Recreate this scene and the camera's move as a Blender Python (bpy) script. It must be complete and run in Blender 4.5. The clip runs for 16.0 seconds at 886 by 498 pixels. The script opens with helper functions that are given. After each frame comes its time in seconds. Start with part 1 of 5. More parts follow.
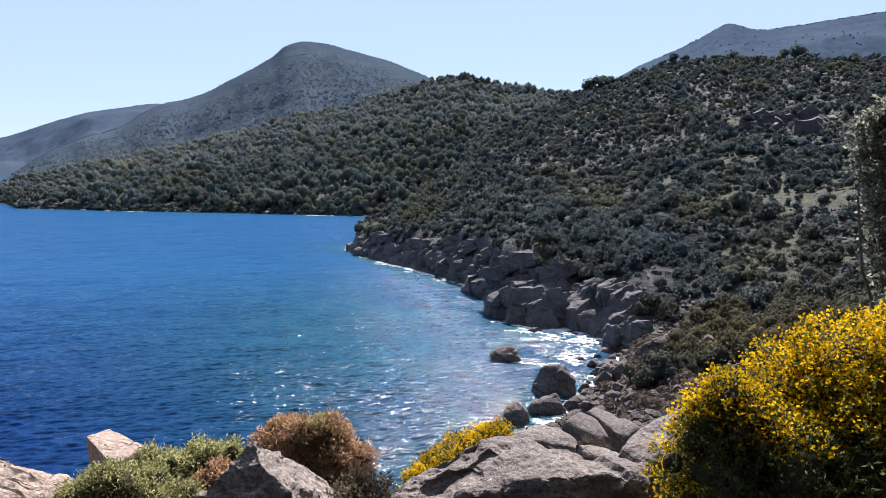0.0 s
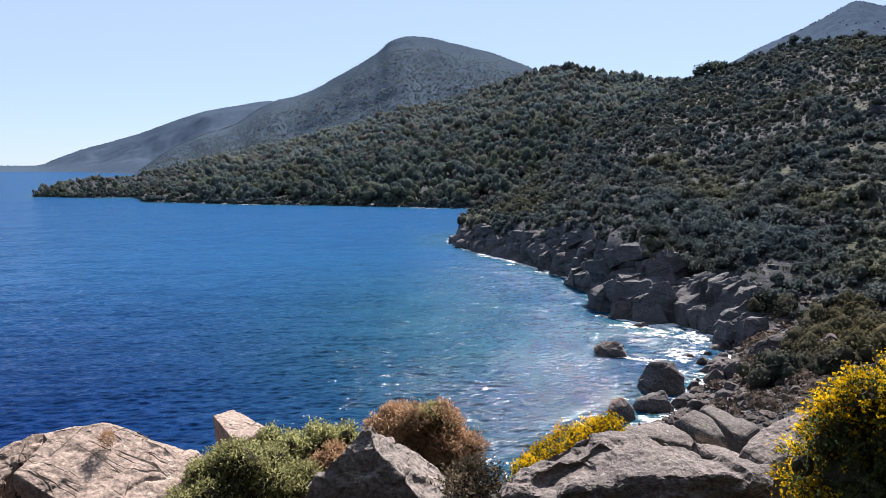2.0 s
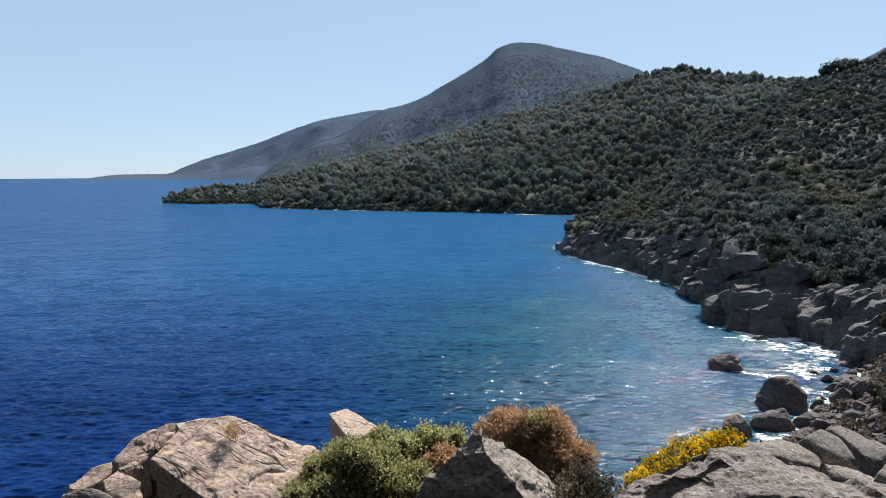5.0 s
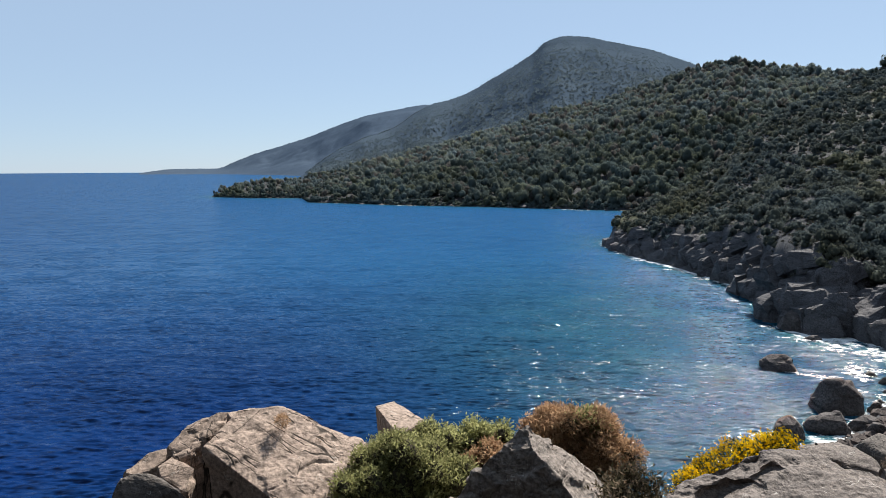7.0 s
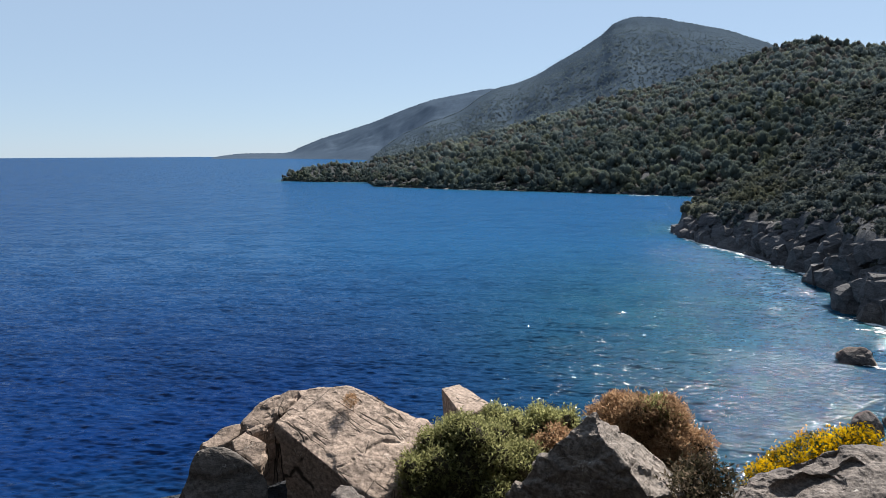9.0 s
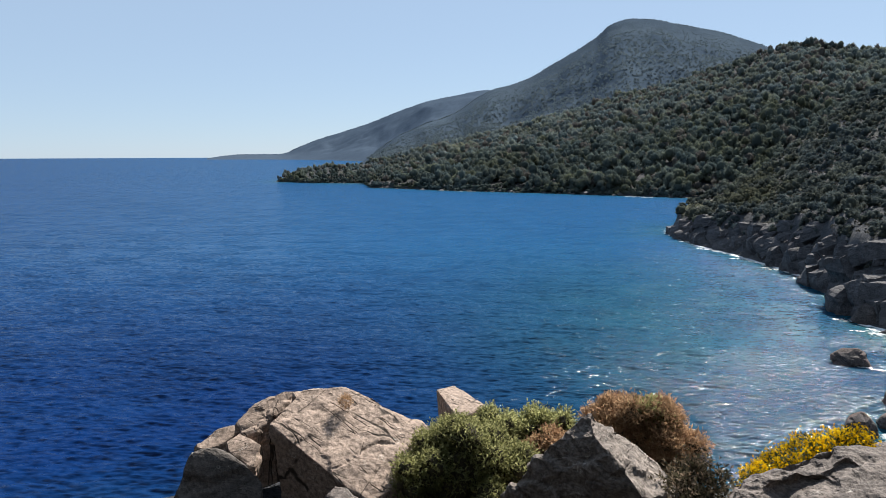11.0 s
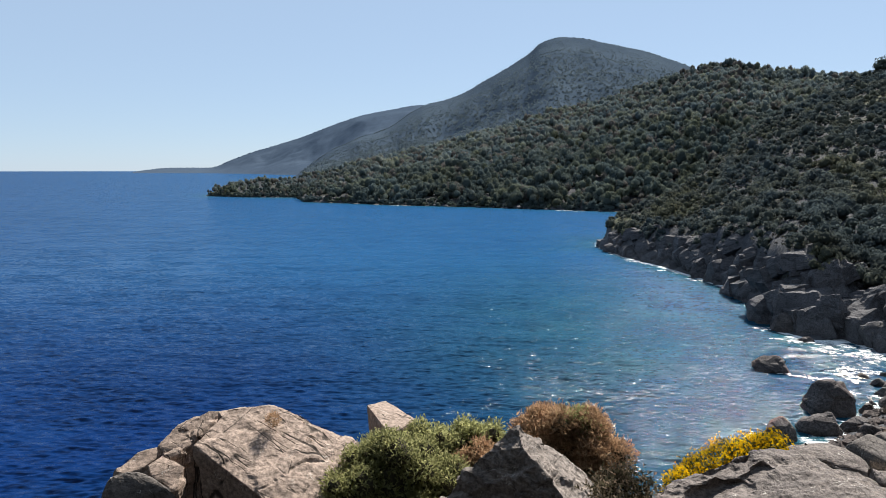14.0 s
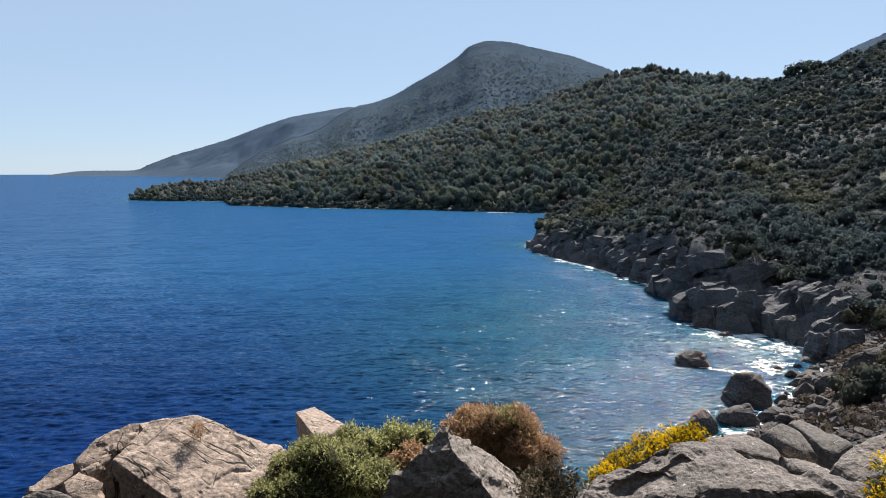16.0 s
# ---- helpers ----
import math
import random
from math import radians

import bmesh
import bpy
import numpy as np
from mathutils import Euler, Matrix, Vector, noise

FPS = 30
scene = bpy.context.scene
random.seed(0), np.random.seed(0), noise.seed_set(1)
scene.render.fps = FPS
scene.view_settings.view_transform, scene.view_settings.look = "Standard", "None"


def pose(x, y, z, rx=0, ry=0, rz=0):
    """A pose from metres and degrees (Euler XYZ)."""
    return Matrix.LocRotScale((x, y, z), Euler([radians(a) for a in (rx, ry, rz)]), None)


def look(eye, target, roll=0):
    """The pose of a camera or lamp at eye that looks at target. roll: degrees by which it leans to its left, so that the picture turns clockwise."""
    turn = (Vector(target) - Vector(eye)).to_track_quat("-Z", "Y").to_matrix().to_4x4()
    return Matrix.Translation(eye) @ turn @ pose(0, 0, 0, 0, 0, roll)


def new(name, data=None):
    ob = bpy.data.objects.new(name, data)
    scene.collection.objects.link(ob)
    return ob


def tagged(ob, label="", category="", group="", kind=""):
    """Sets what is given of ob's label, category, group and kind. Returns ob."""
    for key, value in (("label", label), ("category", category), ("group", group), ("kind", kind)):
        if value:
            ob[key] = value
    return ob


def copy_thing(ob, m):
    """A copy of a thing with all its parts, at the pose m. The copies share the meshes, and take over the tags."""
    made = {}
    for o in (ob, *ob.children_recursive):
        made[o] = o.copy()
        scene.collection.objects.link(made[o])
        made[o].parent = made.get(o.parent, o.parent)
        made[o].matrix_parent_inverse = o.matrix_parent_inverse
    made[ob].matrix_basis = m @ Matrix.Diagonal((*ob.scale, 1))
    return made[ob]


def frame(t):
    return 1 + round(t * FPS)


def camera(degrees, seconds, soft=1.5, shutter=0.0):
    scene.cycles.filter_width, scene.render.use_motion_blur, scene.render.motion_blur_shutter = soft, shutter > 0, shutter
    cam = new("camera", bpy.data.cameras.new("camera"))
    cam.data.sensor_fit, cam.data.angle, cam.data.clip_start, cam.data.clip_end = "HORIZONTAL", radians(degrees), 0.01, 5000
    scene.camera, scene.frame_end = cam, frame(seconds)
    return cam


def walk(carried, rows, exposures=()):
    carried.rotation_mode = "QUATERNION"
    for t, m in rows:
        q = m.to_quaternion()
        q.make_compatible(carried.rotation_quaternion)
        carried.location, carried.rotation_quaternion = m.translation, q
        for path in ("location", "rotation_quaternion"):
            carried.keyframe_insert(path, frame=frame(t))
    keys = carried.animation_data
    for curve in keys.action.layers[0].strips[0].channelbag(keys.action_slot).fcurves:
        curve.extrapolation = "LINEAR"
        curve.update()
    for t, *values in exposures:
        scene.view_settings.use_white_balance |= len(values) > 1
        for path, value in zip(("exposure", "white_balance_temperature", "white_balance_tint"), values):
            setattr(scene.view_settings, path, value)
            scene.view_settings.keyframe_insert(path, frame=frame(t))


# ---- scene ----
cam = camera(62.5, 16.0, soft=0.5)
EYE_Z = 15.0
EXPOSURE, SKY_STRENGTH = 1.27, 0.06
# seconds, x, y, z, and the three angles of pose()
PATH = [
    (0.0, 0.0, 0.0, 15.0, 84.2, -0.55, 0.0),
    (0.5, -0.014, -0.009, 15.0, 84.26, -0.48, 1.56),
    (1.0, -0.03, -0.004, 14.993, 83.86, -0.5, 3.17),
    (1.5, -0.048, -0.005, 14.992, 83.71, -0.38, 5.91),
    (2.0, -0.059, -0.008, 14.991, 83.56, 0.05, 7.98),
    (2.5, -0.069, -0.013, 14.99, 83.59, -0.14, 9.3),
    (3.0, -0.08, -0.016, 14.987, 83.54, -0.06, 10.9),
    (3.5, -0.087, -0.02, 14.985, 83.59, -0.03, 12.6),
    (4.0, -0.092, -0.03, 14.985, 84.0, -0.06, 14.23),
    (6.5, -0.094, -0.049, 14.995, 83.86, 0.65, 18.43),
    (7.0, -0.108, -0.051, 14.987, 83.72, 0.29, 19.83),
    (7.5, -0.124, -0.05, 14.985, 83.59, -0.01, 22.05),
    (8.0, -0.139, -0.048, 14.977, 83.5, -0.06, 23.5),
    (8.5, -0.137, -0.052, 14.979, 82.96, 0.2, 24.49),
    (9.0, -0.135, -0.061, 14.982, 82.54, 0.28, 24.86),
    (11.5, -0.131, -0.054, 14.981, 82.72, 0.09, 24.21),
    (12.0, -0.126, -0.049, 14.981, 82.92, 0.13, 23.48),
    (12.5, -0.122, -0.048, 14.981, 82.81, 0.29, 22.78),
    (13.0, -0.116, -0.047, 14.98, 83.05, 0.09, 22.01),
    (13.5, -0.102, -0.052, 14.985, 83.57, 0.05, 21.01),
    (14.0, -0.091, -0.049, 14.982, 83.74, -0.02, 19.43),
    (14.5, -0.079, -0.055, 14.989, 83.74, 0.24, 17.35),
    (15.0, -0.079, -0.041, 14.983, 83.8, -0.06, 16.05),
    (15.5, -0.074, -0.044, 14.983, 83.83, 0.12, 15.24),
    (16.0, -0.062, -0.044, 14.989, 83.92, 0.11, 14.03),
]

walk(cam, [(r[0], pose(*r[1:])) for r in PATH], exposures=[(t, EXPOSURE + e, k, 10.0 + (6500.0 - k) * 0.05) for t, e, k in ((0.0, 0.25, 6320.0), (2.0, 0.16, 6350.0), (4.0, 0.02, 6460.0), (7.0, -0.14, 6500.0), (9.0, -0.12, 6500.0), (12.5, -0.12, 6500.0), (16.0, -0.07, 6480.0))])

# ---------------------------------------------------------------- sky and sun
SUN_EL, SUN_AZ = 45.0, 12.0        # elevation; degrees to the right of +y
world = bpy.data.worlds.new("sky")
scene.world = world
world.use_nodes = True
wn = world.node_tree.nodes
sky = wn.new("ShaderNodeTexSky")
sky.sky_type = "NISHITA"
sky.sun_disc = False
sky.sun_elevation = radians(SUN_EL)
sky.sun_rotation = radians(SUN_AZ)
sky.altitude, sky.air_density, sky.dust_density, sky.ozone_density = 0, 0.75, 0.1, 2.6
tint = wn.new("ShaderNodeMix")
tint.data_type, tint.blend_type = "RGBA", "MIX"
tint.inputs[0].default_value = 0.74          # an even veil of sea haze over the clear sky
tint.inputs[7].default_value = (3.45, 4.55, 5.95, 1)
world.node_tree.links.new(sky.outputs[0], tint.inputs[6])
world.node_tree.links.new(tint.outputs[2], wn["Background"].inputs[0])
wn["Background"].inputs[1].default_value = SKY_STRENGTH
sun_data = bpy.data.lights.new("sun", "SUN")
sun_data.energy, sun_data.angle, sun_data.color = 5.0, radians(0.53), (1.0, 0.95, 0.87)
sun = new("sun", sun_data)
sun_way = Vector((math.sin(radians(SUN_AZ)) * math.cos(radians(SUN_EL)), math.cos(radians(SUN_AZ)) * math.cos(radians(SUN_EL)), math.sin(radians(SUN_EL))))
sun.matrix_world = look(sun_way * 60, (0, 0, 0))


# ---------------------------------------------------------------- materials
def material(name):
    m = bpy.data.materials.new(name)
    m.use_nodes = True
    nt = m.node_tree
    nt.nodes.remove(nt.nodes["Principled BSDF"])
    return m, nt


def node(nt, kind, **inputs):
    n = nt.nodes.new(kind)
    for k, v in inputs.items():
        key = k.replace("_", " ")
        if isinstance(v, bpy.types.NodeSocket):
            nt.links.new(v, n.inputs[key])
        else:
            n.inputs[key].default_value = v
    return n


def coords(nt, scale=(1, 1, 1), turn=(0, 0, 0)):
    geo = nt.nodes.new("ShaderNodeNewGeometry")
    mp = nt.nodes.new("ShaderNodeMapping")
    mp.inputs["Scale"].default_value, mp.inputs["Rotation"].default_value = scale, [radians(a) for a in turn]
    nt.links.new(geo.outputs["Position"], mp.inputs["Vector"])
    return mp.outputs[0]


def grain(nt, scale, detail=4.0, rough=0.55, vec=None, distort=0.0):
    n = node(nt, "ShaderNodeTexNoise", Scale=scale, Detail=detail, Roughness=rough, Distortion=distort)
    nt.links.new(vec if vec is not None else coords(nt), n.inputs["Vector"])
    return n.outputs["Fac"]


def ramp(nt, fac, *stops):
    n = nt.nodes.new("ShaderNodeValToRGB")
    els = n.color_ramp.elements
    while len(els) < len(stops):
        els.new(0.5)
    for e, (p, c) in zip(els, stops):
        e.position = p
        e.color = (*c, 1) if isinstance(c, tuple) else (c, c, c, 1)
    nt.links.new(fac, n.inputs[0])
    return n.outputs[0]


def blend(nt, fac, a, b, how="MIX"):
    n = nt.nodes.new("ShaderNodeMix")
    n.data_type, n.blend_type = "RGBA", how
    for sock, v in ((n.inputs[0], fac), (n.inputs[6], a), (n.inputs[7], b)):
        if isinstance(v, bpy.types.NodeSocket):
            nt.links.new(v, sock)
        else:
            sock.default_value = (*v, 1) if isinstance(v, tuple) else v
    return n.outputs[2]


def calc(nt, op, a, b=0.0):
    n = nt.nodes.new("ShaderNodeMath")
    n.operation = op
    for sock, v in zip(n.inputs, (a, b)):
        if isinstance(v, bpy.types.NodeSocket):
            nt.links.new(v, sock)
        else:
            sock.default_value = v
    return n.outputs[0]


def bump(nt, height, strength, distance, under=None):
    n = node(nt, "ShaderNodeBump", Strength=strength, Distance=distance, Height=height)
    if under is not None:
        nt.links.new(under, n.inputs["Normal"])
    return n.outputs[0]


def finish(nt, colour, rough=0.85, normal=None, ior=1.45, spec=0.5):
    p = nt.nodes.new("ShaderNodeBsdfPrincipled")
    for key, v in (("Base Color", colour), ("Roughness", rough), ("Normal", normal), ("IOR", ior), ("Specular IOR Level", spec)):
        if v is None:
            continue
        if isinstance(v, bpy.types.NodeSocket):
            nt.links.new(v, p.inputs[key])
        else:
            p.inputs[key].default_value = (*v, 1) if isinstance(v, tuple) else v
    nt.links.new(p.outputs[0], nt.nodes["Material Output"].inputs[0])
    return p


def rock_material(name, light, mid, dark, size=1.0, veins=True, bumps=1.0, splits=False, cracks=True):
    """Weathered limestone: mottled, cracked, with pale calcite veins. size: metres of the largest mottling."""
    m, nt = material(name)
    vec = coords(nt)
    big = grain(nt, 1.3 / size, 5, 0.6, vec)
    fine = grain(nt, 14 / size, 6, 0.7, vec)
    colour = blend(nt, ramp(nt, big, (0.35, 0.0), (0.65, 1.0)), mid, light)
    colour = blend(nt, ramp(nt, fine, (0.38, 0.9), (0.62, 0.0)), colour, dark)
    tilted = coords(nt, (1.0, 0.28, 2.2), (24, 12, 38))
    warp = grain(nt, 2.2 / size, 4, 0.6, tilted, 0.6)
    cells = node(nt, "ShaderNodeTexVoronoi", Scale=2.1 / size)
    cells.feature = "DISTANCE_TO_EDGE"
    shift = nt.nodes.new("ShaderNodeVectorMath")
    shift.operation = "ADD"
    jitter = node(nt, "ShaderNodeTexNoise", Scale=3.0 / size, Detail=5.0)
    nt.links.new(tilted, jitter.inputs["Vector"])
    nt.links.new(tilted, shift.inputs[0])
    nt.links.new(jitter.outputs["Color"], shift.inputs[1])
    nt.links.new(shift.outputs[0], cells.inputs["Vector"])
    line = ramp(nt, cells.outputs["Distance"], (0.0, 0.0), (0.03, 1.0))
    broken = ramp(nt, grain(nt, 1.1 / size, 3, 0.5, vec), (0.5, 1.0), (0.57, 0.0))
    keep = calc(nt, "MAXIMUM", line, broken if cracks else 1.0)
    deep = 0.45 if splits else 0.8
    colour = blend(nt, keep, (dark[0] * deep, dark[1] * deep, dark[2] * deep), colour)
    if veins:
        thread = calc(nt, "ABSOLUTE", calc(nt, "SUBTRACT", grain(nt, 1.9 / size, 3, 0.55, coords(nt, (1, 1.6, 0.7), (10, 40, 5)), 0.8), 0.5))
        pale = ramp(nt, thread, (0.0, 1.0), (0.0045, 0.0))
        some = ramp(nt, grain(nt, 2.6 / size, 2, 0.5, coords(nt, (1, 1, 1), (0, 0, 70))), (0.55, 0.0), (0.63, 0.7))
        colour = blend(nt, calc(nt, "MULTIPLY", pale, some), colour, (0.72, 0.68, 0.62))
    if splits:
        for way, turn, width in (((0.4, 3.0, 0.3), (0, 20, 52), 0.011), ((0.6, 5.0, 0.4), (0, 0, 24), 0.012), ((1.9, 0.45, 0.6), (15, 0, -24), 0.005)):
            line2 = calc(nt, "ABSOLUTE", calc(nt, "SUBTRACT", grain(nt, 0.8 / size, 1.2, 0.5, coords(nt, way, turn), 0.25), 0.5))
            gate = ramp(nt, grain(nt, 1.7 / size, 2, 0.5, coords(nt, (1, 1, 1), (0, 0, way[0] * 40))), (0.44, 0.0), (0.5, 1.0))
            split = calc(nt, "MAXIMUM", ramp(nt, line2, (width * 0.4, 0.0), (width, 1.0)), gate)
            colour = blend(nt, split, (dark[0] * 0.3, dark[1] * 0.3, dark[2] * 0.3), colour)
            keep = calc(nt, "MINIMUM", keep, split)
    n1 = bump(nt, warp, 0.55 * bumps, 0.10 * size)
    n2 = bump(nt, keep, 0.6 * bumps, 0.02 * size, n1)
    n3 = bump(nt, fine, 0.5 * bumps, 0.025 * size, n2)
    finish(nt, colour, 0.88, n3, spec=0.3)
    return m


def leaf_material(name, a, b, c, glow=0.35, patch=0.9, dark=0.55, bright=1.35, drift=False):
    """Foliage: colour changes from leaf to leaf and from plant to plant, light passes through the leaf."""
    m, nt = material(name)
    geo = nt.nodes.new("ShaderNodeNewGeometry")
    each = ramp(nt, geo.outputs["Random Per Island"], (0.0, a), (0.5, b), (1.0, c))
    wide = ramp(nt, grain(nt, patch, 3, 0.6), (0.35, dark), (0.68, bright))
    colour = blend(nt, 1.0, each, wide, "MULTIPLY")
    hue = (1.0, 1.0, 1.0) if not drift else ramp(nt, grain(nt, 0.07, 3, 0.6), (0.36, (0.86, 0.95, 1.06)), (0.5, (1.0, 1.0, 1.0)), (0.66, (1.2, 1.08, 0.82)))
    colour = blend(nt, 1.0, colour, hue, "MULTIPLY")
    d = node(nt, "ShaderNodeBsdfDiffuse", Color=colour)
    t = node(nt, "ShaderNodeBsdfTranslucent", Color=colour)
    mix = node(nt, "ShaderNodeMixShader", Fac=glow)
    nt.links.new(d.outputs[0], mix.inputs[1])
    nt.links.new(t.outputs[0], mix.inputs[2])
    nt.links.new(mix.outputs[0], nt.nodes["Material Output"].inputs[0])
    return m


def ground_material():
    """Stony hillside soil with pale rubble, patches of spring grass, bare rock where it is steep."""
    m, nt = material("hillside_soil")
    vec = coords(nt)
    # the soil's bluish tone is haze put into the colour
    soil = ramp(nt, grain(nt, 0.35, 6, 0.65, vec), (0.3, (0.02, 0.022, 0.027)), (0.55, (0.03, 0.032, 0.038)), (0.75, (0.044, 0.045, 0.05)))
    grass = ramp(nt, grain(nt, 1.4, 4, 0.6, vec), (0.3, (0.039, 0.0455, 0.0163)), (0.7, (0.091, 0.0975, 0.0358)))
    patch = ramp(nt, grain(nt, 0.045, 4, 0.55, vec), (0.58, 0.0), (0.68, 0.7))
    colour = blend(nt, patch, soil, grass)
    clearing = nt.nodes.new("ShaderNodeAttribute")
    clearing.attribute_name = "meadow"
    colour = blend(nt, calc(nt, "MULTIPLY", clearing.outputs["Fac"], 0.6), colour, ramp(nt, grain(nt, 0.7, 5, 0.65, vec), (0.3, (0.034, 0.038, 0.018)), (0.55, (0.062, 0.066, 0.03)), (0.75, (0.1, 0.094, 0.048))))
    stones = node(nt, "ShaderNodeTexVoronoi", Scale=1.3)
    nt.links.new(vec, stones.inputs["Vector"])
    colour = blend(nt, ramp(nt, stones.outputs["Distance"], (0.1, 0.45), (0.3, 0.0)), colour, (0.12, 0.111, 0.099))
    geo = nt.nodes.new("ShaderNodeNewGeometry")
    sep = nt.nodes.new("ShaderNodeSeparateXYZ")
    nt.links.new(geo.outputs["True Normal"], sep.inputs[0])
    pos = nt.nodes.new("ShaderNodeSeparateXYZ")
    nt.links.new(geo.outputs["Position"], pos.inputs[0])
    # bare rock on the sea cliffs; the unseen slope behind stays dark, to bounce less light
    seaward = ramp(nt, calc(nt, "MULTIPLY", pos.outputs["Y"], 0.05), (0.2, 0.0), (0.6, 1.0))
    steep = calc(nt, "MULTIPLY", seaward, ramp(nt, sep.outputs["Z"], (0.72, 1.0), (0.86, 0.0)))
    low = ramp(nt, calc(nt, "MULTIPLY", calc(nt, "ADD", pos.outputs["Z"], calc(nt, "MULTIPLY", grain(nt, 0.15, 3, 0.5, vec), 4.0)), 0.1), (0.36, 1.0), (0.5, 0.0))
    away = nt.nodes.new("ShaderNodeVectorMath")
    away.operation = "LENGTH"
    nt.links.new(geo.outputs["Position"], away.inputs[0])
    low = calc(nt, "MULTIPLY", low, ramp(nt, calc(nt, "MULTIPLY", away.outputs["Value"], 0.004), (0.72, 1.0), (0.9, 0.0)))
    rock = ramp(nt, grain(nt, 0.5, 8, 0.7, coords(nt, (0.75, 0.75, 0.675), (20, 30, 0))), (0.3, (0.035, 0.036, 0.04)), (0.5, (0.065, 0.066, 0.071)), (0.72, (0.115, 0.114, 0.118)))
    colour = blend(nt, calc(nt, "MAXIMUM", steep, low), colour, rock)
    n1 = bump(nt, grain(nt, 0.6, 6, 0.65, vec), 0.9, 0.8)
    n2 = bump(nt, grain(nt, 4.0, 4, 0.7, vec), 0.7, 0.12, n1)
    finish(nt, colour, 0.95, n2, spec=0.15)
    return m


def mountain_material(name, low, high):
    """Distant slopes of grey-green maquis over pale rock, seen as a fine mottle, with haze painted in as blue."""
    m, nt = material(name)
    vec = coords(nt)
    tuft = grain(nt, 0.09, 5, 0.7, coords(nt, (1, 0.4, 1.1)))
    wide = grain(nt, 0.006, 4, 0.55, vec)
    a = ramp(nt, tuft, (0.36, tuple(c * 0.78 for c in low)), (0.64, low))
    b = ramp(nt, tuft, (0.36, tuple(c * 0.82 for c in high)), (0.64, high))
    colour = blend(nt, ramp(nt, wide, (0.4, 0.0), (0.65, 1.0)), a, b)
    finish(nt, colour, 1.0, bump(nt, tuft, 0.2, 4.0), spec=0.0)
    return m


WAVE_SLOPE = 0.067


def water_material():
    """Sea: deep blue, lighter far out by a painted sky reflection, turquoise over the shallows, white water at the
    rocks, wind ripples.
    """
    m, nt = material("sea_water")
    att = nt.nodes.new("ShaderNodeAttribute")
    att.attribute_name = "shallow"
    foam_att = nt.nodes.new("ShaderNodeAttribute")
    foam_att.attribute_name = "foam_glint"
    turned = coords(nt, (1, 1, 1), (0, 0, -20))
    crest = nt.nodes.new("ShaderNodeMapping")
    crest.inputs["Scale"].default_value = (0.55, 1.4, 1.0)
    nt.links.new(turned, crest.inputs["Vector"])
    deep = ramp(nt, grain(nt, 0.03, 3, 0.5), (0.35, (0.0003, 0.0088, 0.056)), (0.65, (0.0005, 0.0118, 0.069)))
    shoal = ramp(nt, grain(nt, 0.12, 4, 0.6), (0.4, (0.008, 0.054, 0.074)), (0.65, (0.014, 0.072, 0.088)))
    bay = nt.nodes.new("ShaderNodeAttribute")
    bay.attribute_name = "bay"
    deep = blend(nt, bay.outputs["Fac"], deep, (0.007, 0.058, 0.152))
    colour = blend(nt, att.outputs["Fac"], deep, shoal)
    # ripples on the waves
    surface = nt.nodes.new("ShaderNodeNewGeometry")
    swell = surface.outputs["Normal"]
    for scale, amount in ((0.2, 0.3), (0.8, 0.46), (3.4, 0.92)):
        tex = node(nt, "ShaderNodeTexNoise", Scale=scale, Detail=1.0, Roughness=0.5)
        nt.links.new(crest.outputs[0], tex.inputs["Vector"])
        off = nt.nodes.new("ShaderNodeVectorMath")
        off.operation = "SUBTRACT"
        nt.links.new(tex.outputs["Color"], off.inputs[0])
        off.inputs[1].default_value = (0.5, 0.5, 0.5)
        tilt = nt.nodes.new("ShaderNodeVectorMath")
        tilt.operation = "MULTIPLY_ADD"
        nt.links.new(off.outputs[0], tilt.inputs[0])
        tilt.inputs[1].default_value = (amount * 0.85, amount, 0.0)
        nt.links.new(swell, tilt.inputs[2])
        level = nt.nodes.new("ShaderNodeVectorMath")
        level.operation = "NORMALIZE"
        nt.links.new(tilt.outputs[0], level.inputs[0])
        swell = level.outputs[0]
    facets = nt.nodes.new("ShaderNodeMapping")      # small glinting wavelet facets on them
    facets.inputs["Scale"].default_value = (34.0, 14.0, 1.0)
    nt.links.new(turned, facets.inputs["Vector"])
    tex = node(nt, "ShaderNodeTexVoronoi", Scale=1.0)
    nt.links.new(facets.outputs[0], tex.inputs["Vector"])
    off = nt.nodes.new("ShaderNodeVectorMath")
    off.operation = "SUBTRACT"
    nt.links.new(tex.outputs["Color"], off.inputs[0])
    off.inputs[1].default_value = (0.5, 0.5, 0.5)
    tall = nt.nodes.new("ShaderNodeVectorMath")
    tall.operation = "MULTIPLY_ADD"
    nt.links.new(off.outputs[0], tall.inputs[0])
    tall.inputs[1].default_value = (0.5, 0.46, 0.0)
    nt.links.new(swell, tall.inputs[2])
    unit = nt.nodes.new("ShaderNodeVectorMath")
    unit.operation = "NORMALIZE"
    nt.links.new(tall.outputs[0], unit.inputs[0])
    n3 = unit.outputs[0]
    lace = ramp(nt, calc(nt, "ADD", foam_att.outputs["Fac"], calc(nt, "MULTIPLY", calc(nt, "SUBTRACT", grain(nt, 0.9, 6, 0.75), 0.5), 2.1)), (0.5, 0.0), (0.8, 0.85))
    colour = blend(nt, lace, colour, (0.75, 0.78, 0.78))
    body = node(nt, "ShaderNodeBsdfDiffuse", Color=colour)
    sharp = nt.nodes.new("ShaderNodeVectorMath")
    sharp.operation = "MULTIPLY"
    nt.links.new(swell, sharp.inputs[0])
    sharp.inputs[1].default_value = (2.3, 2.3, 1.0)
    nt.links.new(sharp.outputs[0], body.inputs["Normal"])
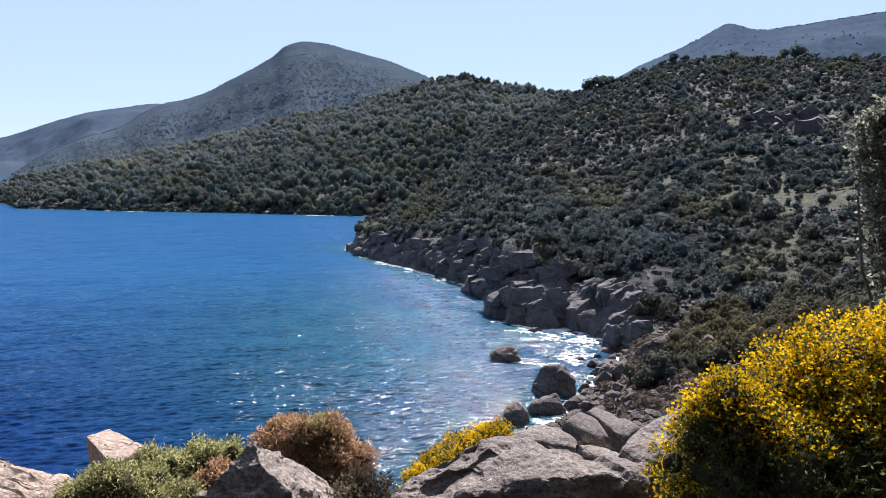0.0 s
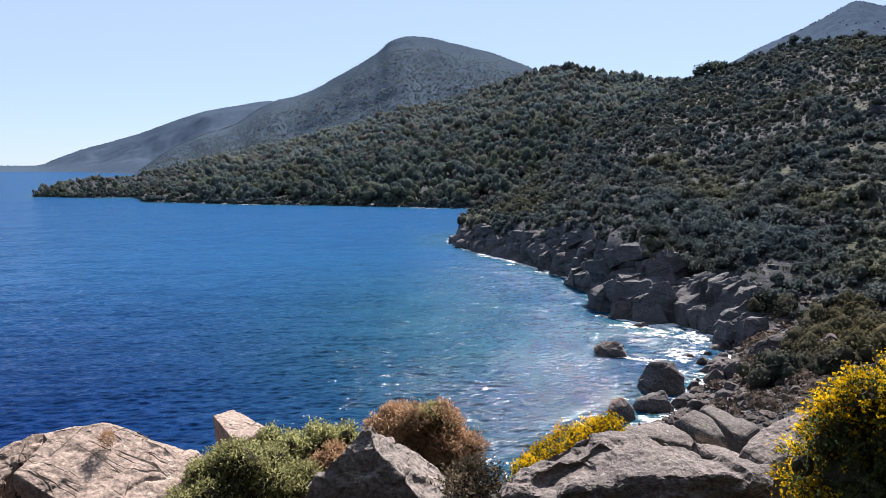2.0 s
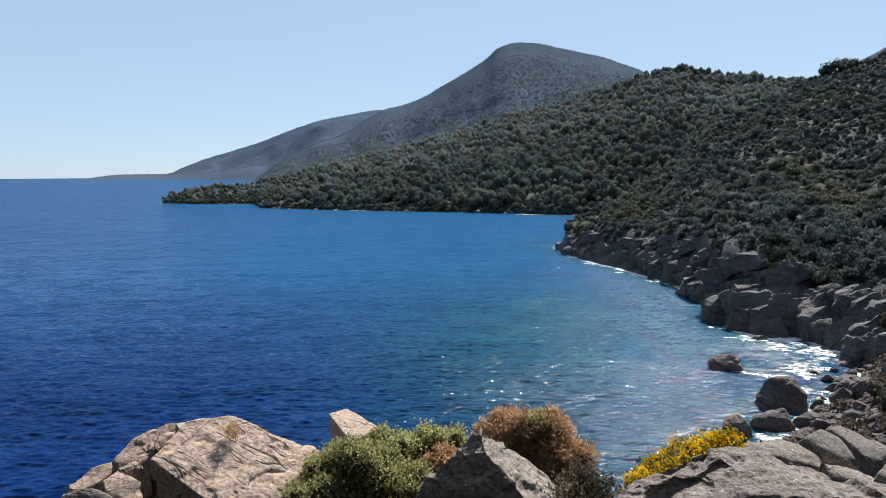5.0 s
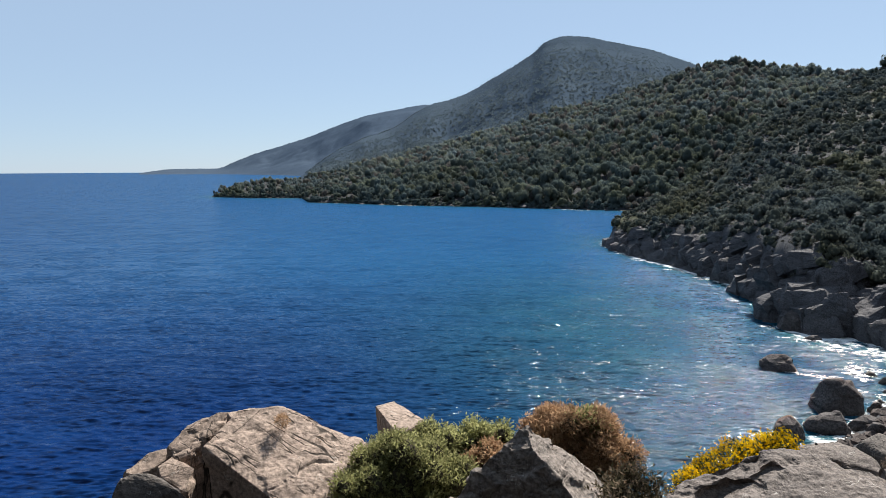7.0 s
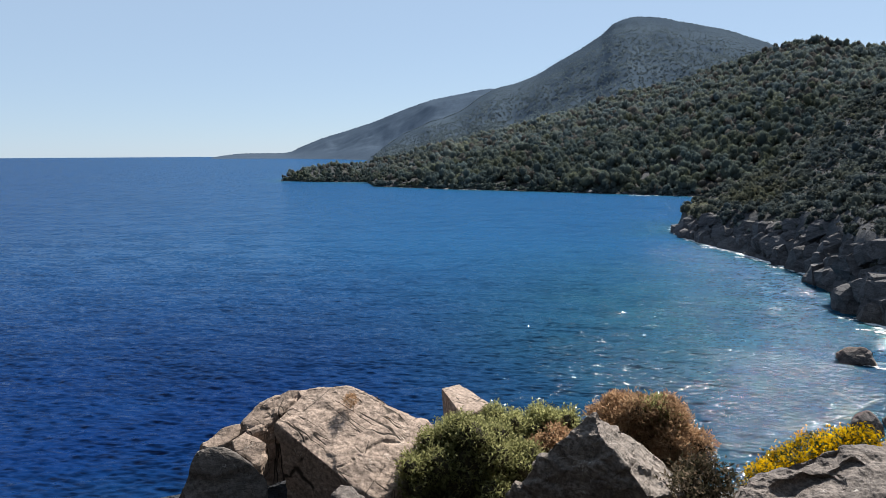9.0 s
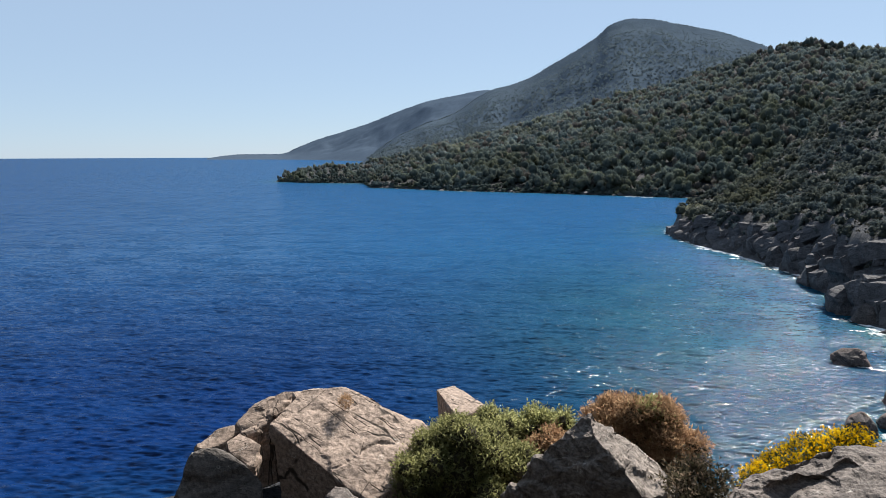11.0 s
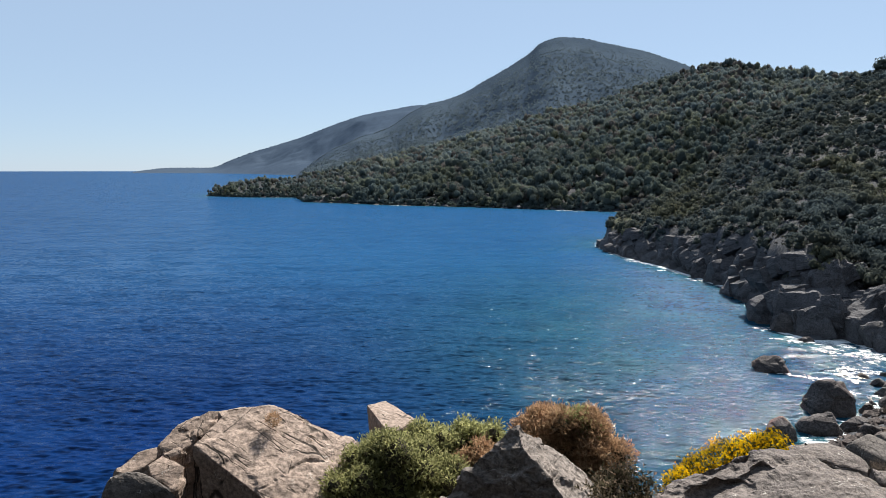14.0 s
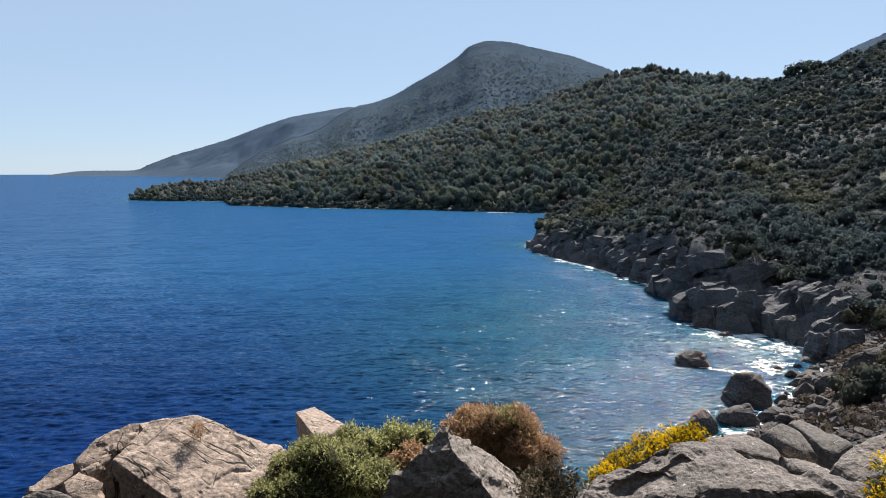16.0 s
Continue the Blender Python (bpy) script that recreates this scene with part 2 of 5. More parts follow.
    gloss = node(nt, "ShaderNodeBsdfGlossy", Roughness=0.115)
    nt.links.new(n3, gloss.inputs["Normal"])
    fres = node(nt, "ShaderNodeFresnel", IOR=1.33)
    nt.links.new(swell, fres.inputs["Normal"])
    share = calc(nt, "MULTIPLY", calc(nt, "MULTIPLY", fres.outputs[0], 0.29), calc(nt, "SUBTRACT", 1.0, lace))
    mix = node(nt, "ShaderNodeMixShader", Fac=share)
    nt.links.new(body.outputs[0], mix.inputs[1])
    nt.links.new(gloss.outputs[0], mix.inputs[2])
    nt.links.new(mix.outputs[0], nt.nodes["Material Output"].inputs[0])
    return m


def foam_material():
    m, nt = material("sea_foam")
    holes = grain(nt, 2.2, 5, 0.7)
    p = finish(nt, ramp(nt, grain(nt, 3.0, 4, 0.6), (0.3, (0.4, 0.48, 0.53)), (0.6, (0.66, 0.7, 0.72))), 0.6, bump(nt, holes, 0.6, 0.1))
    nt.links.new(ramp(nt, holes, (0.45, 0.0), (0.56, 0.85)), p.inputs["Alpha"])
    return m


def bark_material(name, a, b):
    m, nt = material(name)
    f = grain(nt, 30, 5, 0.65, coords(nt, (1, 1, 0.3)))
    finish(nt, ramp(nt, f, (0.3, a), (0.7, b)), 0.9, bump(nt, f, 0.6, 0.01), spec=0.2)
    return m


ROCK_TAN = rock_material("tan_limestone", (0.4, 0.307, 0.25), (0.305, 0.233, 0.19), (0.13, 0.1, 0.08), 0.4, splits=True, cracks=False, bumps=0.9)
ROCK_GREY = rock_material("grey_limestone", (0.203, 0.17, 0.152), (0.135, 0.114, 0.103), (0.05, 0.043, 0.04), 0.4, bumps=1.7, cracks=False)
ROCK_VEINED = rock_material("veined_grey_limestone", (0.28, 0.236, 0.206), (0.19, 0.16, 0.14), (0.075, 0.064, 0.057), 0.4, bumps=1.5)
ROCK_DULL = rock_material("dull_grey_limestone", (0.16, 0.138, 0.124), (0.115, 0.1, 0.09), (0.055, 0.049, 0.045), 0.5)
ROCK_CLIFF = rock_material("cliff_limestone", (0.124, 0.119, 0.123), (0.08, 0.077, 0.082), (0.034, 0.033, 0.036), 1.5, False, bumps=2.0)
ROCK_CRAG = rock_material("shaded_crag_stone", (0.066, 0.062, 0.067), (0.046, 0.044, 0.049), (0.024, 0.023, 0.026), 2.0, False)
ROCK_BEACH = rock_material("brown_beach_stone", (0.118, 0.09, 0.08), (0.07, 0.055, 0.049), (0.026, 0.0215, 0.02), 1.2, False)
ROCK_WET = rock_material("wet_shore_rock", (0.112, 0.097, 0.093), (0.07, 0.06, 0.058), (0.028, 0.0255, 0.025), 1.6, False)
GROUND = ground_material()
# haze is in these colours: bluish, paler on the remote ridges
MOUNTAIN = mountain_material("hazed_scrub", (0.047, 0.066, 0.09), (0.054, 0.074, 0.097))
MOUNTAIN_PALE = mountain_material("hazed_remote_scrub", (0.052, 0.073, 0.104), (0.059, 0.081, 0.112))
WATER = water_material()
FOAM = foam_material()
# bluish grey in these leaves stands for haze over the headland
LEAF_HILL = leaf_material("maquis_leaves", (0.064, 0.078, 0.079), (0.078, 0.093, 0.09), (0.097, 0.111, 0.097), 0.56, 0.3, 0.7, 1.3, drift=True)
LEAF_GULLY = leaf_material("olive_scrub_leaves", (0.052, 0.053, 0.04), (0.076, 0.076, 0.057), (0.102, 0.098, 0.074), 0.5, 0.35, 0.75, 1.2, drift=True)
LEAF_COVE = leaf_material("dry_heath_twigs", (0.075, 0.058, 0.048), (0.105, 0.084, 0.068), (0.13, 0.108, 0.088), 0.4, 0.6)
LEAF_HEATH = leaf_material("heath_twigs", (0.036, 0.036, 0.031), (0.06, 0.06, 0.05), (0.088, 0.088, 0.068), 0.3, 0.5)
# haze over the woods put into greyish needles, paler for the upper slope
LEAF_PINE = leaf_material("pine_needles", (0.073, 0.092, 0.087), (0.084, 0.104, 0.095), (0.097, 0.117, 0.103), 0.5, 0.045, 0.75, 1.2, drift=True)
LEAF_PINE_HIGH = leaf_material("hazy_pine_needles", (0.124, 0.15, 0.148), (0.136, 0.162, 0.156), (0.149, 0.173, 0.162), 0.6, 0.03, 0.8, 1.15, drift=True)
LEAF_PINE_DRY = leaf_material("dry_pine_needles", (0.112, 0.11, 0.104), (0.124, 0.119, 0.11), (0.135, 0.127, 0.115), 0.62, 0.045, 0.75, 1.2)
# mountain leaves tinted blue, haze included
MOUNTAIN_TREE = leaf_material("hazed_scrub_leaves", (0.082, 0.11, 0.131), (0.09, 0.118, 0.138), (0.099, 0.127, 0.143), 0.66, 0.01, 0.85, 1.12)
LEAF_GREEN = leaf_material("spurge_leaves", (0.165, 0.17, 0.07), (0.228, 0.23, 0.1), (0.29, 0.285, 0.137), 0.7, 3.0, 0.7, 1.25)
LEAF_DRY = leaf_material("dry_twigs", (0.2, 0.118, 0.07), (0.33, 0.205, 0.122), (0.42, 0.295, 0.18), 0.5, 3.0)
LEAF_DARK = leaf_material("lentisk_leaves", (0.028, 0.0272, 0.016), (0.072, 0.0624, 0.04), (0.24, 0.184, 0.136), 0.3, 3.0)
LEAF_BLOCK = leaf_material("sky_block_leaves", (0.02, 0.024, 0.012), (0.034, 0.04, 0.02), (0.055, 0.06, 0.032), 0.3, 1.0)
LEAF_TREE = leaf_material("evergreen_leaves", (0.08, 0.088, 0.07), (0.15, 0.16, 0.125), (0.33, 0.34, 0.27), 0.55, 3.0)
LEAF_BROOM = leaf_material("broom_leaves", (0.045, 0.06, 0.022), (0.085, 0.1, 0.04), (0.115, 0.125, 0.05), 0.45, 4.0)
PETAL = leaf_material("broom_petals", (0.527, 0.306, 0.0034), (0.629, 0.399, 0.0051), (0.68, 0.493, 0.017), 0.45, 4.0)
BARK = bark_material("grey_bark", (0.048, 0.04, 0.032), (0.136, 0.116, 0.096))
FILLER_DARK = bark_material("dark_filler", (0.02, 0.018, 0.011), (0.06, 0.052, 0.03))
TWIG = bark_material("brown_twig", (0.08, 0.052, 0.032), (0.16, 0.112, 0.072))


# ---------------------------------------------------------------- mesh helpers
def link_mesh(name, verts, faces, mat, parent=None, smooth=False):
    me = bpy.data.meshes.new(name)
    verts = np.asarray(verts, dtype=np.float32)
    faces = np.asarray(faces, dtype=np.int32)
    n, k = faces.shape
    me.vertices.add(len(verts))
    me.vertices.foreach_set("co", verts.ravel())
    me.loops.add(n * k)
    me.loops.foreach_set("vertex_index", faces.ravel())
    me.polygons.add(n)
    me.polygons.foreach_set("loop_start", np.arange(0, n * k, k, dtype=np.int32))
    me.polygons.foreach_set("use_smooth", np.full(n, smooth))
    me.update(calc_edges=True)
    me.materials.append(mat)
    ob = new(name, me)
    if parent is not None:
        ob.parent = parent
    return ob


def part(name, bm, mat, parent=None, label="", smooth=False):
    me = bpy.data.meshes.new(name)
    bm.to_mesh(me)
    bm.free()
    me.materials.append(mat)
    for p in me.polygons:
        p.use_smooth = smooth
    ob = new(name, me)
    if parent is not None:
        ob.parent = parent
    return tagged(ob, label)


def vnoise(x, y, seed=0):
    """Smooth noise on the plane, from -1 to 1, for arrays."""
    xi, yi = np.floor(x), np.floor(y)
    fx, fy = x - xi, y - yi
    fx, fy = fx * fx * (3 - 2 * fx), fy * fy * (3 - 2 * fy)

    def corner(i, j):
        h = np.sin((xi + i) * 127.1 + (yi + j) * 311.7 + seed * 74.7) * 43758.5453
        return (h - np.floor(h)) * 2 - 1
    a = corner(0, 0) * (1 - fx) + corner(1, 0) * fx
    b = corner(0, 1) * (1 - fx) + corner(1, 1) * fx
    return a * (1 - fy) + b * fy


def fbm(x, y, scale, octaves=4, seed=0, gain=0.5):
    total, amp = 0.0, 1.0
    for o in range(octaves):
        c, s = math.cos(0.9 * o + seed), math.sin(0.9 * o + seed)
        total = total + amp * vnoise((x * c - y * s) / scale + 13.7 * o, (x * s + y * c) / scale - 7.1 * o, seed + o)
        scale, amp = scale / 2.03, amp * gain
    return total


def smooth01(x):
    x = np.clip(x, 0, 1)
    return x * x * (3 - 2 * x)


# ---------------------------------------------------------------- the land
# Bearings are degrees to the left of +y as seen from the viewpoint; distances and heights in metres.
def curve(b, table, col):
    xs = np.array([row[0] for row in table][::-1])
    ys = np.array([row[col] for row in table][::-1])
    return np.interp(b, xs, ys)


# foot of the viewpoint's own cliff
NEAR_FOOT = [(180, 20), (90, 19), (40, 21), (10, 24), (0, 30), (-6, 39), (-10, 45), (-12, 51.5), (-13.7, 57), (-15, 60), (-40, 60), (-180, 60)]
# shoreline of the rocky headland
HEAD_SHORE = [(7.4, 146), (7.1, 140), (5.5, 128), (3.7, 121), (1.0, 110), (-2.6, 97), (-4.8, 80), (-6, 73), (-8, 71), (-10.2, 73), (-13, 69), (-14.5, 62), (-40, 62), (-180, 62)]
# crest of the headland hill: bearing, distance, angle of sight
HEAD_CREST = [(7.1, 147, -5.4), (6.6, 152, -4.3), (5.6, 160, -3.4), (3.9, 168, -2.6), (2.0, 178, -1.75), (0.1, 186, -0.4), (-1.8, 192, 1.1), (-2.7, 196, 1.9), (-3.4, 200, 2.6), (-5.2, 205, 3.95), (-7.3, 212, 5.1),
              (-9.3, 220, 6.0), (-10.7, 225, 6.5), (-13.0, 230, 7.2), (-14.6, 231, 7.6), (-16.6, 232, 8.25), (-19.4, 232, 8.6), (-21.3, 230, 8.55), (-24.9, 226, 8.3), (-27.4, 222, 8.15),
              (-30.6, 215, 8.0), (-45, 200, 8.5), (-60, 180, 9), (-100, 150, 9), (-180, 150, 9)]
# height of the bare rock above the water
CLIFF = [(8, 1.5), (5, 2.6), (1, 3.9), (-3, 5.0), (-8, 5.4), (-11, 4.4), (-14, 2.3), (-180, 2.0)]
VALLEY = [(-13.5, -0.4), (-15, 1.0), (-18, 2.0), (-24, 3.4), (-32, 6.0), (-60, 11), (-180, 12)]
# wooded hill behind the bay
BAY_SHORE = [(37.5, 428), (37.4, 425), (34.7, 400), (30.7, 391), (30.3, 338), (27, 322), (23.6, 304), (19, 292), (14.7, 282), (10, 271), (6, 263), (0, 255), (-10, 250), (-180, 250)]
BAY_CREST = [(37.4, 432, -1.95), (36.5, 445, -1.5), (35.4, 455, -1.2), (33.4, 460, -0.95), (31.3, 470, -0.95), (29.6, 480, -0.65), (27.0, 490, -0.05), (24.4, 510, 0.55), (21.8, 530, 1.3), (19.1, 550, 1.95),
             (16.9, 565, 2.6), (14.7, 580, 3.05), (12.6, 590, 3.85), (10.5, 595, 4.3), (7.1, 590, 5.1), (4.7, 580, 5.8), (2.3, 570, 6.5), (0.7, 550, 7.15), (-1.7, 540, 7.4), (-3.6, 540, 6.9), (-5.2, 540, 6.6), (-8.7, 540, 6.4),
             (-15, 540, 5.5), (-40, 500, 5), (-180, 450, 5)]


def crest_height(b, table):
    return EYE_Z + curve(b, table, 1) * np.tan(np.radians(curve(b, table, 2)))


def land(x, y, rough=True):
    """Height of the ground, for arrays; below zero is sea bed."""
    r = np.hypot(x, y)
    b = np.degrees(np.arctan2(-x, y))
    # the viewpoint's spur: a shelf of rock that breaks down to the sea or into the valley
    foot = curve(b, NEAR_FOOT, 1)
    base = np.where(b < -13.5, curve(b, VALLEY, 1), -5.0)
    shelf = 13.4 - 0.75 * smooth01((r - 1.2) / 2.2) - 1.95 * smooth01((r - 5.0) / 3.0)
    fall = np.clip((r - 7.0) / (foot - 7.0), 0, 1.3)
    spur = shelf + (np.where(b < -13.5, base, 0.0) - 10.7) * np.clip(fall, 0, 1) ** np.where(b < -3, 0.45, 0.7)
    spur = np.where(fall > 1, np.where(b < -13.5, base, -(r - foot) * 0.3), spur)
    # an unseen slope added behind the viewpoint, to hold back sky light on the rocks
    spur = spur + smooth01((np.abs(b + 8) - 72) / 28.0) * np.clip(r - 2.2, 0, 22) * 2.0
    # the headland hill
    shore, far = curve(b, HEAD_SHORE, 1), curve(b, HEAD_CREST, 1)
    top = crest_height(b, HEAD_CREST)
    u = (r - shore) / np.maximum(far - shore, 4.0)
    cliff = np.minimum(curve(b, CLIFF, 1), np.maximum(top * 0.5, 0.4)) * np.where(b < -13.5, np.clip(1 - (-13.5 - b) / 5, 0, 1), 1.0)
    floor = np.where(b < -13.5, base, 0.0)
    uc = np.clip(u, 0, 1)
    hill = floor + cliff * smooth01((r - shore) / 11.0) + (top - cliff - floor) * uc ** 1.08
    hill = np.where(r > far, top - (r - far) * 0.22, hill)
    hill = np.where(r < shore, np.where(b < -13.5, base, -(shore - r) * 0.3), hill)
    hill = np.where(b > 7.1, np.minimum(hill, -(b - 7.1) * r * 0.006 - 0.3), hill)
    # the wooded hill behind the bay
    shore2, far2 = curve(b, BAY_SHORE, 1), curve(b, BAY_CREST, 1)
    top2 = crest_height(b, BAY_CREST)
    u2 = np.clip((r - shore2) / np.maximum(far2 - shore2, 4.0), 0, 1)
    back = np.minimum(0.9, top2 * 0.5) * smooth01((r - shore2) / 4.0) + (top2 - np.minimum(0.9, top2 * 0.5)) * u2
    back = np.where(r > far2, top2 - (r - far2) * 0.16, back)
    back = np.where(r < shore2, -(shore2 - r) * 0.25, back)
    back = np.where(b > 37.4, np.minimum(back, -(b - 37.4) * r * 0.006 - 0.3), back)
    z = np.maximum(np.maximum(spur, hill), back)
    z = np.clip(z, -6.0, None)
    if rough:
        amount = smooth01((r - 40) / 40.0)
        ridged = np.abs(fbm(x, y, 16.0, 4, 3)) - 0.35
        edge = smooth01(1 - np.abs(r - shore - 6) / 16.0) * (b < 8) * (b > -16)
        z = z + amount * (0.8 * fbm(x, y, 22.0, 4, 9) + edge * 2.6 * ridged) * smooth01((z + 1.0) / 5.0)
        z = z + (1 - amount) * smooth01((r - 7) / 6.0) * 0.3 * fbm(x, y, 3.5, 4, 21)
        z = z + smooth01((r - 300) / 150.0) * smooth01(z / 20.0) * 2.5 * fbm(x, y, 70.0, 4, 5)
    return z


def polar_sheet(bearings, radii):
    bb, rr = np.meshgrid(np.radians(bearings), radii, indexing="ij")
    x, y = -np.sin(bb) * rr, np.cos(bb) * rr
    nb, nr = len(bearings), len(radii)
    i, j = np.meshgrid(np.arange(nb - 1), np.arange(nr - 1), indexing="ij")
    a = (i * nr + j).ravel()
    faces = np.stack([a, a + 1, a + nr + 1, a + nr], 1)
    return x.ravel(), y.ravel(), faces


# grassy clearings on the headland: bearing, angle of sight, half-length and half-depth in metres
CLEARINGS = [(-16.2, -1.5, 7, 2.5), (-17.7, -0.9, 5, 3), (-21.2, -2.5, 8, 2.5), (-26.0, -1.9, 9, 3), (-23.4, -1.1, 7, 3), (-27.9, 0.5, 8, 4), (-26.5, 1.3, 7, 3), (-29.6, -0.3, 8, 4), (-21.9, 1.1, 5, 2.5)]


def on_slope(b, angle):
    """The place on the headland that is seen from the viewpoint at this bearing and angle."""
    r = np.arange(66.0, 232.0, 0.5)
    x, y = -math.sin(radians(b)) * r, math.cos(radians(b)) * r
    k = int(np.argmax(np.degrees(np.arctan2(land(x, y, False) - EYE_Z, r)) > angle))
    return x[k], y[k]


CLEARED = [(*on_slope(b, a), radians(b), long, deep) for b, a, long, deep in CLEARINGS]


def meadow(x, y):
    """1 on the clearings, 0 off them, with ragged edges."""
    best = np.zeros_like(x)
    for cx, cy, turn, long, deep in CLEARED:
        u = (x - cx) * math.cos(turn) + (y - cy) * math.sin(turn)
        v = -(x - cx) * math.sin(turn) + (y - cy) * math.cos(turn)
        best = np.maximum(best, 0.95 - np.sqrt((u / long) ** 2 + (v / (deep * 2.2)) ** 2))
    return smooth01((best + 0.3 * fbm(x, y, 4.0, 3, 83)) * 2.0)


IN_VIEW = np.arange(-42.0, 58.01, 0.25)
ROUND = np.concatenate([np.arange(-180, -42, 4.0), IN_VIEW, np.arange(60, 181, 4.0)])
RADII = np.concatenate([np.linspace(0.02, 45, 60)[:-1], np.linspace(45, 250, 165)[:-1], np.linspace(250, 640, 80)[:-1], np.geomspace(640, 1100, 12)])
gx, gy, gf = polar_sheet(ROUND, RADII)
gz = land(gx, gy)
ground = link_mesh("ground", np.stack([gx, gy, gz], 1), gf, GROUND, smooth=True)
tagged(ground, "stony grey-brown hillside soil with grass patches and rocky shore", "ground", kind="structure")

grass_layer = ground.data.attributes.new("meadow", "FLOAT", "POINT")
grass_layer.data.foreach_set("value", meadow(gx, gy).astype(np.float32))

# the sea: one sheet to the horizon, with wind waves where they can be told apart
def wave_height(x, y, r):
    """Short-crested wind waves that run towards the viewpoint, for arrays; waves too small for the distance are left out."""
    g = np.random.default_rng(23)
    z = np.zeros_like(x)
    spacing = 0.13 * (r / 45.0) ** 2
    for k in range(40):
        length = 0.42 * 5.5 ** (k / 39.0)
        way = radians(22 + g.normal(0, 27))
        phase = (-math.sin(way) * x + math.cos(way) * y) * 2 * math.pi / length + g.uniform(0, 6.28)
        z += WAVE_SLOPE * min(1.0, 0.62 / length) * length / (2 * math.pi) * np.sin(phase) * smooth01((length / spacing - 2.0) / 2.0)
    gusts = 0.85 + 0.3 * fbm(x, y, 16.0, 2, 71)
    return z * gusts


rings = [20.0]
while rings[-1] < 330:
    rings.append(rings[-1] + 0.13 * (rings[-1] / 45.0) ** 2)
WR = np.concatenate([rings, np.geomspace(335, 4930, 34)])
wx, wy, wf = polar_sheet(np.concatenate([np.arange(-180, -20, 5.0), np.arange(-20, 58, 0.2), np.arange(58, 183, 5.0)]), WR)
wr, wb = np.hypot(wx, wy), np.degrees(np.arctan2(-wx, wy))
calm = smooth01((320 - wr) / 120.0) * smooth01((wb + 20) / 2.0) * smooth01((58 - wb) / 2.0)
sea = link_mesh("water", np.stack([wx, wy, wave_height(wx, wy, wr) * calm], 1), wf, WATER, smooth=True)
tagged(sea, "deep blue rippled sea with turquoise shallows and sun glitter", "sea", kind="structure")
wz = land(wx, wy)
near_land = np.exp(np.minimum(wz, 0) / 2.2)
shallow = np.clip(near_land * 0.8 + 0.55 * np.exp(-((wb - 6) / 17.0) ** 2) * np.exp(-((wr - 65) / 45.0) ** 2), 0, 1)
# sky reflection painted as lighter blue, by distance and bearing
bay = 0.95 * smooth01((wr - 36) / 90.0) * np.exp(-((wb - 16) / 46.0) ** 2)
# extra white in the cove stands in for sun glitter as well
cove = np.exp(-((wb + 10.5) / 3.0) ** 2) * np.exp(-((wr - 63) / 9.0) ** 2)
foam_glint = 0.4 * cove + np.exp(np.minimum(wz, 0) / 0.9) * np.where(wr < 80, 0.95, np.where(wr < 200, 1.05, 0.45))
for key, values in (("shallow", shallow), ("bay", bay), ("foam_glint", foam_glint)):
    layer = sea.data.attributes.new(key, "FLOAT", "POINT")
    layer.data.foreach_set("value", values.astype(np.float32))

# distant mountains
PEAK = [(31.5, 1250, -1.0), (30.5, 1300, -0.35), (29.2, 1380, 0.62), (27.9, 1450, 1.48), (26.1, 1550, 2.3), (23.9, 1650, 2.98), (23.0, 1700, 3.5), (22.2, 1750, 4.1), (20.9, 1800, 4.85), (19.1, 1850, 5.3), (17.9, 1870, 5.72),
        (16.9, 1900, 6.3), (14.8, 1920, 7.45), (12.8, 1950, 8.65), (12.2, 1950, 9.3), (11.4, 1950, 9.68), (10.5, 1950, 9.8), (8.6, 1950, 9.62), (6.4, 1950, 9.08), (4.3, 1950, 8.62), (2.3, 1950, 7.85), (1.2, 1950, 7.4), (0, 1950, 6.7), (-8, 1950, 6.0)]
OUTER_RIDGE = [(42.6, 3600, -0.3), (41.9, 3600, -0.14), (40.3, 3600, 0.05), (38.7, 3500, 0.08), (37.1, 3400, 0.06), (36.5, 3300, 0.16), (35.5, 3150, 0.66), (34.2, 3050, 1.17), (32.1, 2950, 1.8), (30, 2850, 2.47), (27.8, 2750, 3.38),
               (25.6, 2700, 4.12), (23.5, 2650, 4.5), (21.3, 2600, 4.9), (19.1, 2600, 4.9), (16, 2600, 4.6)]
FAR_RIDGE = [(-8, 2000, 6.0), (-12, 1900, 6.8), (-15, 1800, 8.3), (-17.4, 1800, 9.2), (-19.3, 1800, 10.15), (-20.4, 1800, 10.72), (-20.8, 1800, 10.84), (-21.3, 1800, 10.7), (-22.3, 1800, 10.36), (-23.4, 1800, 10.25),
             (-26.2, 1800, 10.5), (-28.3, 1800, 10.7), (-30.5, 1800, 10.8), (-50, 1800, 10), (-60, 1800, 9)]


